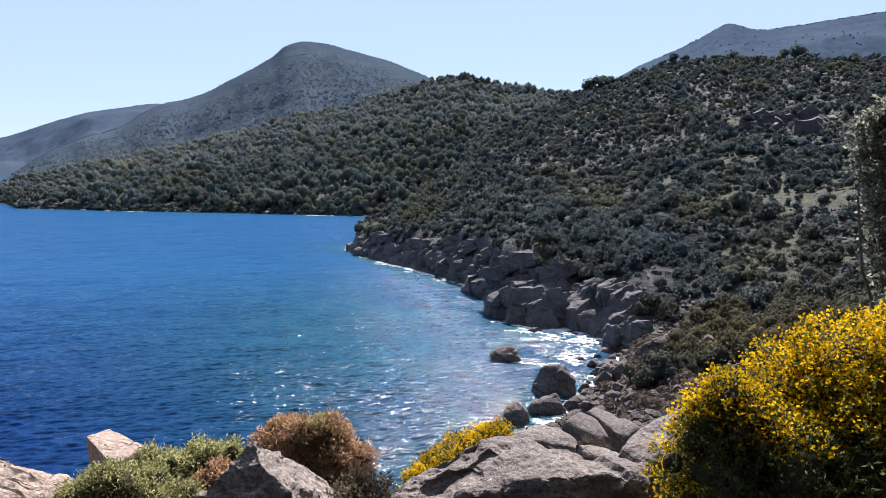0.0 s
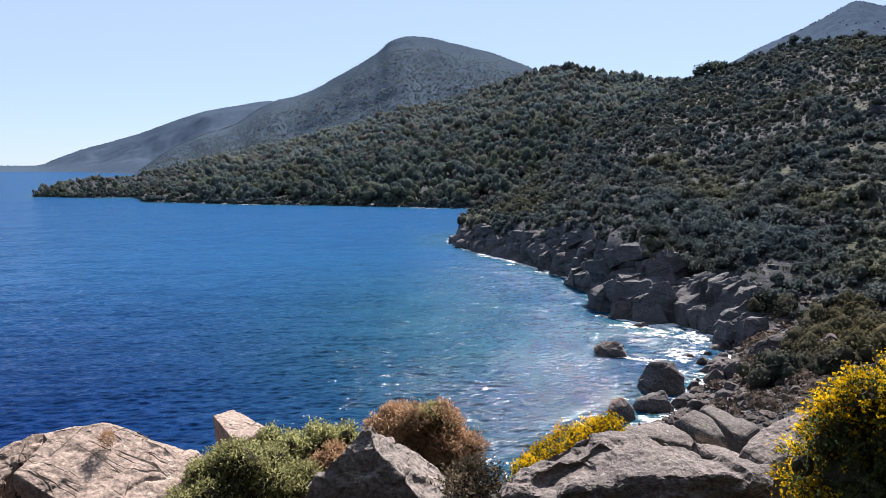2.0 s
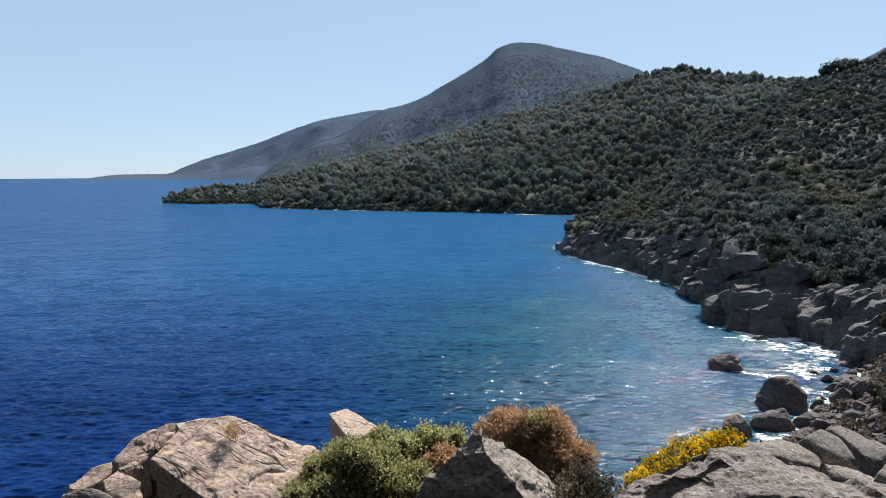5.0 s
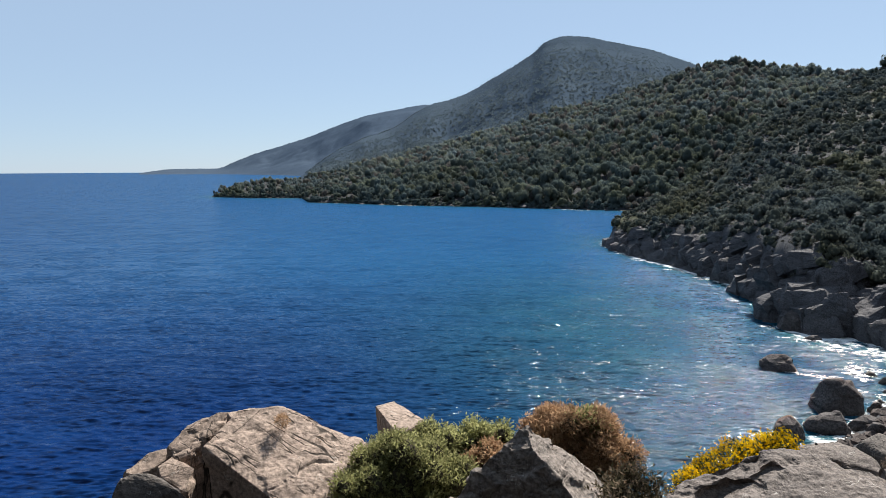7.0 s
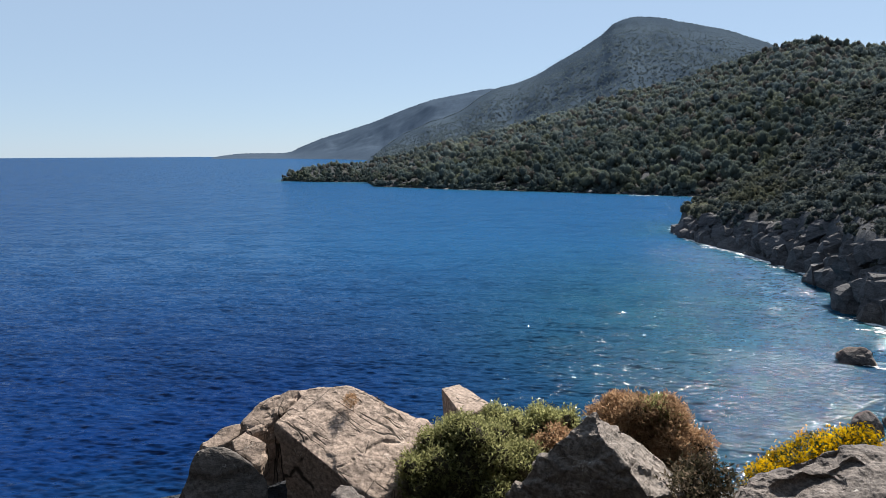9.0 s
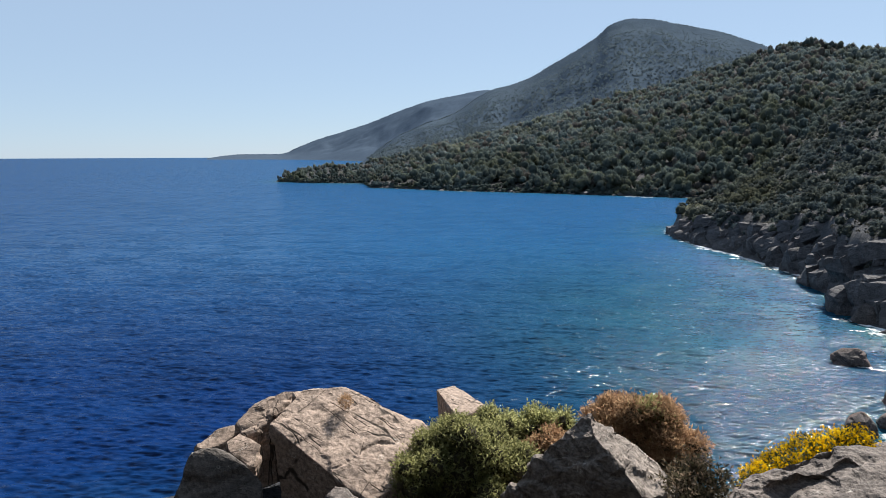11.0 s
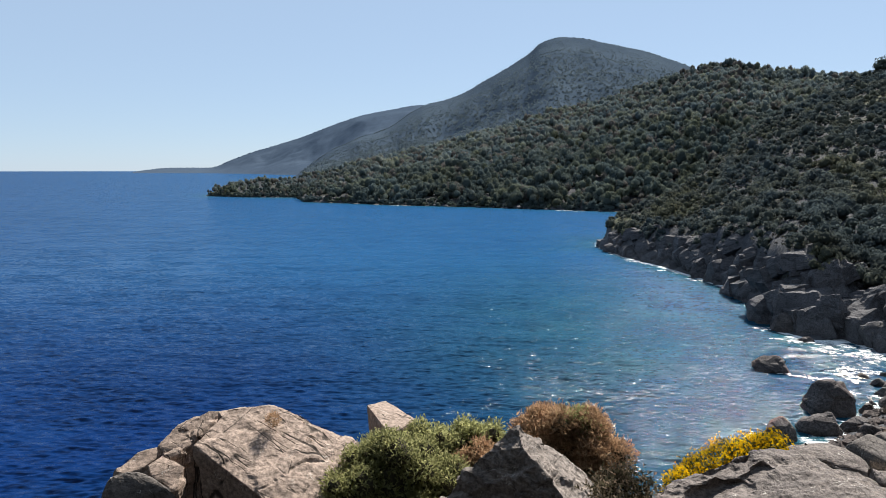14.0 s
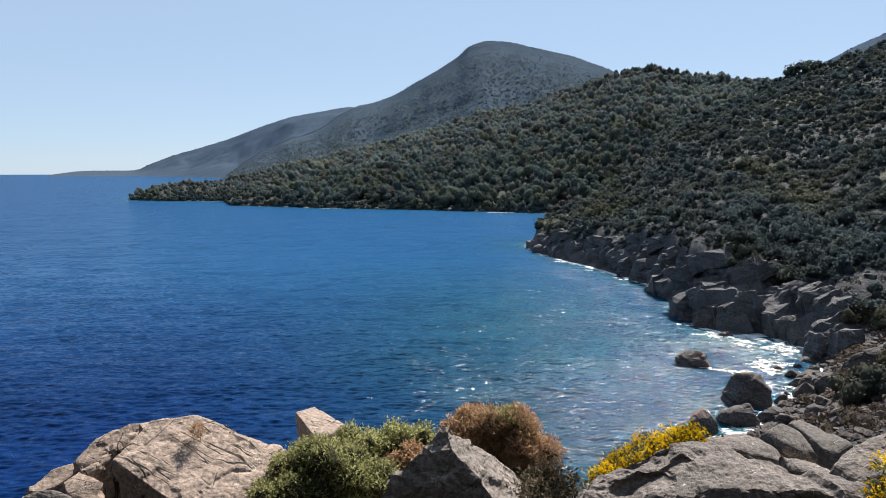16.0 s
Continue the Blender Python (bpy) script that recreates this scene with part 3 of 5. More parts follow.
def mountain_surface(bb, ff, table):
    """The slope at a bearing and at a share of the distance to the crest, cut by gullies."""
    crest = sum(curve(bb + d, table, 1) for d in range(-6, 7)) / 13
    top = EYE_Z + crest * np.tan(np.radians(sum(curve(bb + d, table, 2) for d in (-0.25, 0.0, 0.25)) / 3))
    foot = 0.42 + 0.36 * smooth01((bb - 24) / 14.0)
    u = np.clip((ff - foot) / (1 - foot), -0.3, 1)
    z = np.where(ff <= 1, np.where(u > 0, top * np.clip(u, 0, 1) ** 1.1, u * 60), top - (ff - 1) * crest * 0.35)
    r = crest * ff
    x, y = -np.sin(np.radians(bb)) * r, np.cos(np.radians(bb)) * r
    belly = np.sin(np.clip(u, 0, 1) * math.pi)
    gully = np.abs(fbm(bb * 9.0 + 3.0 * fbm(x, y, 260.0, 2, 91), ff * 90.0, 34.0, 4, 37)) - 0.4
    z = z + smooth01(z / 60) * (18 * fbm(x, y, 300.0, 4, 31) * belly - 15 * gully * belly + 1.0 * fbm(x, y, 40.0, 2, 41))
    return x, y, z


def mountain(name, table, first, last, label, mat):
    bs = np.arange(first, last, 0.2)
    fr = np.concatenate([np.linspace(0.36, 1.0, 90), np.linspace(1.02, 1.3, 10)])
    bb, ff = np.meshgrid(bs, fr, indexing="ij")
    x, y, z = mountain_surface(bb, ff, table)
    nb, nr = bb.shape
    i, j = np.meshgrid(np.arange(nb - 1), np.arange(nr - 1), indexing="ij")
    a = (i * nr + j).ravel()
    ob = link_mesh(name, np.stack([x.ravel(), y.ravel(), z.ravel()], 1), np.stack([a, a + 1, a + nr + 1, a + nr], 1), mat, smooth=True)
    return tagged(ob, label, "mountain", kind="structure")


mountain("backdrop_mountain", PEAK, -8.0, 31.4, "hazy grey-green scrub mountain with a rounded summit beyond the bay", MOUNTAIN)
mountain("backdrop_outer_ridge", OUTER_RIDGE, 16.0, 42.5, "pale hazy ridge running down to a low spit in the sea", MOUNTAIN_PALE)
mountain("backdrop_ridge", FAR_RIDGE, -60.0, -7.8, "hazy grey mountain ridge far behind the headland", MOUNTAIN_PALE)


# ---------------------------------------------------------------- plants in bulk
def ico(sub=1):
    bm = bmesh.new()
    bmesh.ops.create_icosphere(bm, subdivisions=sub, radius=1.0)
    v = np.array([x.co[:] for x in bm.verts])
    f = np.array([[x.index for x in p.verts] for p in bm.faces])
    bm.free()
    return v, f


def clump(rng, leaves, size, lobes, core=0.9, low=-0.25, out=(0.8, 1.1)):
    """A crown about 1 across in radius and about 1 high: a knobbly dark core with leaf tufts standing off it."""
    centres = rng.normal(0, 0.36, (lobes, 3)) * (1, 1, 0.55) + (0, 0, 0.5)
    radii = rng.uniform(0.4, 0.62, lobes)
    vs, fs, n = [], [], 0
    cv, cf = ico(1)
    for c, q in zip(centres, radii) if core else ():
        v = cv * q * core * (1 + rng.normal(0, 0.12, (len(cv), 1))) + c
        vs.append(v), fs.append(cf + n)
        n += len(v)
    for k in range(leaves):
        i = rng.integers(lobes)
        d = rng.normal(0, 1, 3)
        d[2] = abs(d[2]) + low
        d /= np.linalg.norm(d)
        p = centres[i] + d * radii[i] * rng.uniform(out[0], out[1])
        a = rng.normal(0, 1, 3)
        a = a - d * a.dot(d) * 0.85
        a /= np.linalg.norm(a)
        e = np.cross(d, a)
        e /= np.linalg.norm(e)
        s = size * rng.uniform(0.6, 1.4)
        vs.append(np.array([p - a * s * 0.5 - e * s * 0.4, p + a * s * 0.6 - e * s * 0.2 + d * s * 0.16, p + e * s * 0.6 + d * s * 0.2]))
        fs.append(np.array([[0, 1, 2]]) + n)
        n += 3
    return np.concatenate(vs), np.concatenate(fs)


def sow(name, templates, xyz, width, height, mat, rng, label, category):
    """Plants nobody could count, as one mesh."""
    vs, fs, n = [], [], 0
    pick = rng.integers(len(templates), size=len(xyz))
    for k, (tv, tf) in enumerate(templates):
        sel = np.where(pick == k)[0]
        if not len(sel):
            continue
        ang = rng.uniform(0, 2 * math.pi, len(sel))
        c, s = np.cos(ang)[:, None], np.sin(ang)[:, None]
        w, h = width[sel][:, None], height[sel][:, None]
        x = (tv[None, :, 0] * c - tv[None, :, 1] * s) * w + xyz[sel, 0][:, None]
        y = (tv[None, :, 0] * s + tv[None, :, 1] * c) * w + xyz[sel, 1][:, None]
        z = tv[None, :, 2] * h + xyz[sel, 2][:, None]
        vs.append(np.stack([x, y, z], 2).reshape(-1, 3))
        fs.append((tf[None] + (np.arange(len(sel)) * len(tv))[:, None, None]).reshape(-1, 3) + n)
        n += len(sel) * len(tv)
    ob = link_mesh(name, np.concatenate(vs), np.concatenate(fs), mat, smooth=True)
    return tagged(ob, label, category, kind="stuff")


def sector(rng, n, b0, b1, r0, r1):
    b = np.radians(rng.uniform(b0, b1, n))
    r = np.sqrt(rng.uniform(r0 ** 2, r1 ** 2, n))
    return -np.sin(b) * r, np.cos(b) * r


rng = np.random.default_rng(7)
SHRUBS = [clump(rng, 48, 0.21, 2, 0.9) for _ in range(8)]
NEAR_SHRUBS = [clump(rng, 130, 0.14, 4, 0.74, out=(0.72, 1.12)) for _ in range(6)]
HEATH = [clump(rng, 16, 0.42, 1, 0) for _ in range(5)]
PINES = [clump(rng, 120, 0.155, 3, 0.9) for _ in range(8)]
FAR_PINES = [clump(rng, 66, 0.18, 2, 0.92) for _ in range(8)]
LEAFY = [clump(rng, 170, 0.12, 4, 0.8) for _ in range(4)]

# maquis on the headland hill
x, y = sector(rng, 11500, -36, 7.2, 62, 245)
z = land(x, y)
b, r = np.degrees(np.arctan2(-x, y)), np.hypot(x, y)
inland = r - curve(b, HEAD_SHORE, 1)
gaps = fbm(x, y, 14.0, 3, 55)
keep = (z > np.where(b > -13, 2.6, 1.6)) & (inland > rng.uniform(1, 8.5, len(x))) & (gaps + rng.uniform(-0.5, 0.5, len(x)) > -0.75) & (meadow(x, y) < rng.uniform(0.3, 1.8, len(x))) & (r < curve(b, HEAD_CREST, 1) + 8)
x, y, z = x[keep], y[keep], z[keep]
w = rng.uniform(0.5, 1.15, len(x)) * (1 + 0.6 * (rng.random(len(x)) < 0.14))
tall = w * rng.uniform(0.75, 1.2, len(x))
close = np.hypot(x, y) < 128
sow("maquis", NEAR_SHRUBS, np.stack([x, y, z - 0.1], 1)[close], w[close], tall[close], LEAF_HILL, rng, "dark grey-green maquis shrubs above the sea cliff", "shrubs")
sow("maquis", SHRUBS, np.stack([x, y, z - 0.1], 1)[~close], w[~close], tall[~close], LEAF_HILL, rng, "dark grey-green maquis shrubs covering the stony hillside", "shrubs")

# thick bushes over the lip of the cliff above the cove
x, y = sector(rng, 620, -19, -7.5, 76, 104)
z = land(x, y)
b = np.degrees(np.arctan2(-x, y))
keep = (z > 3.2) & (np.hypot(x, y) - curve(b, HEAD_SHORE, 1) > 7.0) & (fbm(x, y, 9.0, 3, 58) > -0.45)
w = rng.uniform(0.6, 1.5, len(x))[keep]
sow("maquis", NEAR_SHRUBS, np.stack([x, y, z - 0.15], 1)[keep], w, w * rng.uniform(0.8, 1.2, len(w)), LEAF_HILL, rng, "dark bushes crowding the lip of the cliff above the cove", "shrubs")

# low heath between them
x, y = sector(rng, 16000, -36, 7.0, 64, 240)
z = land(x, y)
b, r = np.degrees(np.arctan2(-x, y)), np.hypot(x, y)
keep = (z > 2.5) & (r < curve(b, HEAD_CREST, 1) + 4) & (r - curve(b, HEAD_SHORE, 1) > 2.5) & (meadow(x, y) < 0.7)
x, y, z = x[keep], y[keep], z[keep]
w = rng.uniform(0.22, 0.5, len(x))
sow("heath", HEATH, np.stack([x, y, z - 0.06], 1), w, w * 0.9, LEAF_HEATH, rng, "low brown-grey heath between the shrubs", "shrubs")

# dry brown heath over the stones of the cove and up the gully
x, y = sector(rng, 1500, -30, -12.5, 34, 66)
z = land(x, y)
keep = (z > 0.9) & (fbm(x, y, 7.0, 3, 67) > -0.25)
w = rng.uniform(0.25, 0.6, len(x))[keep]
sow("cove_heath", HEATH, np.stack([x, y, z - 0.05], 1)[keep], w, w * 0.9, LEAF_COVE, rng, "dry brownish heath on the stony floor of the cove", "shrubs")

# woods behind the bay; upper trees take the paler needles with haze painted in
x, y = sector(rng, 11000, -14, 37.3, 258, 640)
z = land(x, y)
b, r = np.degrees(np.arctan2(-x, y)), np.hypot(x, y)
keep = (z > 0.15) & (r < curve(b, BAY_CREST, 1) + 18)
x, y, z, r, b = x[keep], y[keep], z[keep], r[keep], b[keep]
w = rng.uniform(1.7, 4.0, len(x)) * smooth01((z + 1.5) / 4.0) * np.where(b > 27, 0.62, 1.0)
tall = w * rng.uniform(0.95, 1.5, len(x))
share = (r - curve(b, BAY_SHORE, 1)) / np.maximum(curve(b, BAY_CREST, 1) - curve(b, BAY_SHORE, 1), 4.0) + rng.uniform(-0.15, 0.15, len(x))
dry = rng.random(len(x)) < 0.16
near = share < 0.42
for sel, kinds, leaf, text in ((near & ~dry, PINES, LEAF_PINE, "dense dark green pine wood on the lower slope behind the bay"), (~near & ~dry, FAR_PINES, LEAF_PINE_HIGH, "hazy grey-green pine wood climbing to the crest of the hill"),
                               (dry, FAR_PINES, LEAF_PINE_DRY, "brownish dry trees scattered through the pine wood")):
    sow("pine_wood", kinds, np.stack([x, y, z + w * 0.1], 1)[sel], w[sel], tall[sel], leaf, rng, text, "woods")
bs = rng.uniform(-8, 37.2, 900)
rs = curve(bs, BAY_SHORE, 1) + rng.uniform(0.5, 6.0, 900)
x, y = -np.sin(np.radians(bs)) * rs, np.cos(np.radians(bs)) * rs
w = rng.uniform(0.8, 1.9, 900)
sow("shore_scrub", FAR_PINES, np.stack([x, y, land(x, y) - 0.2], 1), w, w * 0.9, LEAF_PINE, rng, "dark bushes overhanging the far shore of the bay", "shrubs")

# scrub on the mountain's slopes and along its skyline
DOTS = [clump(rng, 16, 0.5, 1, 0) for _ in range(4)]
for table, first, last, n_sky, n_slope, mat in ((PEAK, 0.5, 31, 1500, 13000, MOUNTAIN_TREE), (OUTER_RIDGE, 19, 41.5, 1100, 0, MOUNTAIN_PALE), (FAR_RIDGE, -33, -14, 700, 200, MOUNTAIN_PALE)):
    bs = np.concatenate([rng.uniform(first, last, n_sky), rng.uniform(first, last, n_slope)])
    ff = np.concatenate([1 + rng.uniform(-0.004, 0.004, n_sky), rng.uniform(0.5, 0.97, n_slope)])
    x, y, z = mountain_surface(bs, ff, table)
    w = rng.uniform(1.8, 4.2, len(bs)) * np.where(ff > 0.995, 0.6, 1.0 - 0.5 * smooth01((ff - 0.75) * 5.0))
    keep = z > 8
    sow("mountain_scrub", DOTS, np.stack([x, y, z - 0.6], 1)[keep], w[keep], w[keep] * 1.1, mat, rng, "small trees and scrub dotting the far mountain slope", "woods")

# larger bushes in the gully between the viewpoint and the headland
x, y = sector(rng, 1000, -36, -13.5, 20, 68)
z = land(x, y)
b, r = np.degrees(np.arctan2(-x, y)), np.hypot(x, y)
keep = (z > np.where(b > -21, 2.5, 1.5)) & (r > 44 + (b + 13.5) * 1.4) & (fbm(x, y, 8.0, 3, 61) > -0.35)
w = rng.uniform(0.5, 1.3, len(x))[keep]
sow("gully_scrub", LEAFY, np.stack([x, y, z - 0.1], 1)[keep], w, w * 1.1, LEAF_GULLY, rng, "olive-green bushes filling the gully above the cove", "shrubs")

# dark scrub added on the unseen slope behind the viewpoint, so little light bounces back
x, y = sector(rng, 750, 88, 256, 3.4, 30)
keep = fbm(x, y, 6.0, 2, 63) > -0.8
w = rng.uniform(0.7, 1.3, len(x))[keep]
sow("sky_block_scrub", SHRUBS, np.stack([x, y, land(x, y) - 0.05], 1)[keep], w, w, LEAF_BLOCK, rng, "unseen dark scrub added behind the viewpoint to hold back sky light", "shrubs")

# ---------------------------------------------------------------- rocks
def rock_bmesh(points, drop=1.3, flare=0.1, edge=0.09, rounding=2, noise_size=0.35, amount=0.05, seed=0, plate=None, hollow=None, grit=0.0):
    """A boulder: the hull of its corner points and of a wider foot below them, worn round at the edges and roughened."""
    pts = [Vector(p) for p in points]
    mid = sum(pts, Vector()) / len(pts)
    foot = [Vector((mid.x + (p.x - mid.x) * (1 + flare), mid.y + (p.y - mid.y) * (1 + flare), p.z - drop)) for p in pts] if drop else []
    bm = bmesh.new()
    for p in pts + foot:
        bm.verts.new(p)
    res = bmesh.ops.convex_hull(bm, input=list(bm.verts))
    bmesh.ops.delete(bm, geom=list({g for g in res["geom_interior"] + res["geom_unused"] if isinstance(g, bmesh.types.BMVert)}), context="VERTS")
    for _ in range(7):
        long_edges = [e for e in bm.edges if e.calc_length() > edge]
        if not long_edges or len(bm.verts) > 24000:
            break
        bmesh.ops.subdivide_edges(bm, edges=long_edges, cuts=1)
        bmesh.ops.triangulate(bm, faces=[f for f in bm.faces if len(f.verts) > 3])
    for _ in range(rounding):
        bmesh.ops.smooth_vert(bm, verts=list(bm.verts), factor=0.5, use_axis_x=True, use_axis_y=True, use_axis_z=True)
    bm.normal_update()
    plate = plate or noise_size
    off = Vector((seed * 17.3, seed * 5.1, seed * 9.7))
    moves = []
    for v in bm.verts:
        p = v.co / noise_size + off
        n = noise.fractal(p, 0.9, 2.1, 5)
        q = Vector((p.x * 0.5 + p.z * 0.4, p.y * 0.5, p.z * 1.7 - p.x * 0.5))
        chip = abs(noise.noise(q * 1.4)) - 0.25
        w = Vector((v.co.x + 0.5 * v.co.z, v.co.y * 0.45, v.co.z * 1.8 - 0.35 * v.co.x)) / plate + off
        w += noise.noise_vector(w * 1.7) * 0.25
        dist, cells = noise.voronoi(w)
        step = noise.cell(cells[0] * 3.7)
        groove = max(0.0, 1 - (dist[1] - dist[0]) / 0.1)
        moves.append(v.normal * amount * (n * 0.35 + chip * 0.45 + step * 0.7 - groove * 1.0 * (0.3 + 0.7 * step)))
    for v, m in zip(bm.verts, moves):
        v.co += m
    if edge < 0.1:
        bmesh.ops.smooth_vert(bm, verts=list(bm.verts), factor=0.35, use_axis_x=True, use_axis_y=True, use_axis_z=True)
    if grit:
        bm.normal_update()
        for v in bm.verts:
            v.co += v.normal * grit * (noise.fractal(v.co / 0.07 + off, 0.8, 2.2, 3) - 0.6 * max(0.0, noise.noise(v.co / 0.11 - off)))
    for a, b, wide, deep in hollow or ():
        a, b = Vector(a) + Vector((0, 0, EYE_Z)), Vector(b) + Vector((0, 0, EYE_Z))
        for v in bm.verts:
            t = max(0.0, min(1.0, (v.co - a).dot(b - a) / (b - a).length_squared))
            s = 1 - ((v.co - a.lerp(b, t)).length / wide) ** 2
            if s > 0:
                v.co += Vector((0.1, 0.85, -0.5)) * deep * s ** 0.7
    return bm


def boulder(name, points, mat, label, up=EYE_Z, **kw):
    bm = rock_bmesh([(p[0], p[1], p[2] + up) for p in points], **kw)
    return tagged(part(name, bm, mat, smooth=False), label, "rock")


# corner points of the rocks at the viewpoint, set along camera rays at assumed depths, in metres from the eye
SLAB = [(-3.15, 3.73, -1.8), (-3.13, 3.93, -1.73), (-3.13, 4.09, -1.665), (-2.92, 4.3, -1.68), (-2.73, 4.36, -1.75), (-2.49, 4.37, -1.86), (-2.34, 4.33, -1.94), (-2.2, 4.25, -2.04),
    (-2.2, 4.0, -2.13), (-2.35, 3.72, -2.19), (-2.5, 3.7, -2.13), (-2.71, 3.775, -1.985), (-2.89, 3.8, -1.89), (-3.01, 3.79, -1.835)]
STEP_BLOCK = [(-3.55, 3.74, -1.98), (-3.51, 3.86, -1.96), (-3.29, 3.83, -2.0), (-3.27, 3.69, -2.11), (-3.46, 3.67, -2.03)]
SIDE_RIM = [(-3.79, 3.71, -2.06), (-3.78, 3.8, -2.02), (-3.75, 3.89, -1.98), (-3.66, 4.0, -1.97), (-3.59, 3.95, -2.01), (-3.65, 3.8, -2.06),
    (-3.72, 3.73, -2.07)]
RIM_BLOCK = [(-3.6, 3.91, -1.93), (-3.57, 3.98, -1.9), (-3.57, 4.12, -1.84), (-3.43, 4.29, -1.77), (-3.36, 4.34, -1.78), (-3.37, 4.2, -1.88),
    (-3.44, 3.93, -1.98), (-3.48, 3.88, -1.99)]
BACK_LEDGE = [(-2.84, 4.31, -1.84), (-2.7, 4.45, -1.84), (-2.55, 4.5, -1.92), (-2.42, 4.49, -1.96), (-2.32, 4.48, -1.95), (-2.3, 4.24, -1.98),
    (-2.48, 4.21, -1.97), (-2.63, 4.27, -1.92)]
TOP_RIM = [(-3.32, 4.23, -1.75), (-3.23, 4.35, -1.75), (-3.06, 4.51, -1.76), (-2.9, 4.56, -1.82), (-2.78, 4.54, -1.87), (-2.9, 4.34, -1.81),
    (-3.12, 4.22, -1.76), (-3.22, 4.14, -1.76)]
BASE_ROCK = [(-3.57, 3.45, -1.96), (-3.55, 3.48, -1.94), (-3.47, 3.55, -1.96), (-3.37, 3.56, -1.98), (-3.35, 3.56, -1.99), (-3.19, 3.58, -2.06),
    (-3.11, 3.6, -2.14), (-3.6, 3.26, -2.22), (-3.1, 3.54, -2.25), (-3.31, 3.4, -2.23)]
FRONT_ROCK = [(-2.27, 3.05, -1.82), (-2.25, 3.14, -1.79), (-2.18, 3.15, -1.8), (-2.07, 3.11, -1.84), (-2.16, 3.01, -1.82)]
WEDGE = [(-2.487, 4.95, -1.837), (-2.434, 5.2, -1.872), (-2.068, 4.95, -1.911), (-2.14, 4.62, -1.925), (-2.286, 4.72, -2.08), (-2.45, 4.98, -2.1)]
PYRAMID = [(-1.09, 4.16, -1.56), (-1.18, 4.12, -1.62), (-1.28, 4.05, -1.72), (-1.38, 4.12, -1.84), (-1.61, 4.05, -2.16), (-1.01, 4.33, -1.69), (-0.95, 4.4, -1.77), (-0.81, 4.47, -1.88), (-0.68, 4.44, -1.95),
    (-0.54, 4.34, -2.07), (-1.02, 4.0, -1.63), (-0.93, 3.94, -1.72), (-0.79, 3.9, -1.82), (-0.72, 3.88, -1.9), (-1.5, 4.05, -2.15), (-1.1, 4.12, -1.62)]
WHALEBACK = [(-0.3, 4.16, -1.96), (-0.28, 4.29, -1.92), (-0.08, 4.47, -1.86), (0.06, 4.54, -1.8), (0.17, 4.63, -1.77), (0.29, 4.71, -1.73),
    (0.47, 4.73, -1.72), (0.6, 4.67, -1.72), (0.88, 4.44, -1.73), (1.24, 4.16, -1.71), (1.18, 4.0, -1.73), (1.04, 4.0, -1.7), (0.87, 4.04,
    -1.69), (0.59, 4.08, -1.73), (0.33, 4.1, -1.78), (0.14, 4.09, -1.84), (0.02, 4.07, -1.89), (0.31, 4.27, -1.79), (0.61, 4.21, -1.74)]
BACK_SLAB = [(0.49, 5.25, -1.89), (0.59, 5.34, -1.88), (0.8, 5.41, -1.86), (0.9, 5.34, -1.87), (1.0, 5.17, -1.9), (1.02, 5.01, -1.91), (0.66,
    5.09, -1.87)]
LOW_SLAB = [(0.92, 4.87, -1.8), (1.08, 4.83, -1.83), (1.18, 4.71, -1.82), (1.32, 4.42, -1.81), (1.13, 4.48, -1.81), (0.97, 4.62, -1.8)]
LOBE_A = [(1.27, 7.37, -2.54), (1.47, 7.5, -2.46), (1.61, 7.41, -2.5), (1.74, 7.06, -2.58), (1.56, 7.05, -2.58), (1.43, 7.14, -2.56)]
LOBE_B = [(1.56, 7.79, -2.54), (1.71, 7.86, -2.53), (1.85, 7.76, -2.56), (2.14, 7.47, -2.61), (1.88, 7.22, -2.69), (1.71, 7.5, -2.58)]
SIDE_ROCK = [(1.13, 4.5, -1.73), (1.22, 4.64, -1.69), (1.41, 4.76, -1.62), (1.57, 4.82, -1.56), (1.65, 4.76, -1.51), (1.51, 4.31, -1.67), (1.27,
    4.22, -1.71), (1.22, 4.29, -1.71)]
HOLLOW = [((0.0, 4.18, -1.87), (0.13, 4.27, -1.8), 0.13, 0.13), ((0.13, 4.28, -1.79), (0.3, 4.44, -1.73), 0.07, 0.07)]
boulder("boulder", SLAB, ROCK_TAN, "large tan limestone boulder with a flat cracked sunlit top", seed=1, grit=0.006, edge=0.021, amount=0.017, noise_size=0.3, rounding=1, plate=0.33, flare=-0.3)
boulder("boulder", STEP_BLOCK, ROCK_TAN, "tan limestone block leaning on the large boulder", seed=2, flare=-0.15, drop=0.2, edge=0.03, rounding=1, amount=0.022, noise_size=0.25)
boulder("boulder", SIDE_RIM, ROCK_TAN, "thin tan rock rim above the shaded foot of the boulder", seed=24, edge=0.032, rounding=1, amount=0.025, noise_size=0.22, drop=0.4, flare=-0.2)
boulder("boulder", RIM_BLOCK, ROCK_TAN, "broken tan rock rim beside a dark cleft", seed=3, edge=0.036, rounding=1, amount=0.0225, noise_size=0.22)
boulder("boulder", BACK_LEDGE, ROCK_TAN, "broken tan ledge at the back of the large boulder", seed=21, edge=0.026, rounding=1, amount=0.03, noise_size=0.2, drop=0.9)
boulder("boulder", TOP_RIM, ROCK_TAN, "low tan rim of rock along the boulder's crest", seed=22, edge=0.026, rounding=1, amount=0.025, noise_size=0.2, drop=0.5)
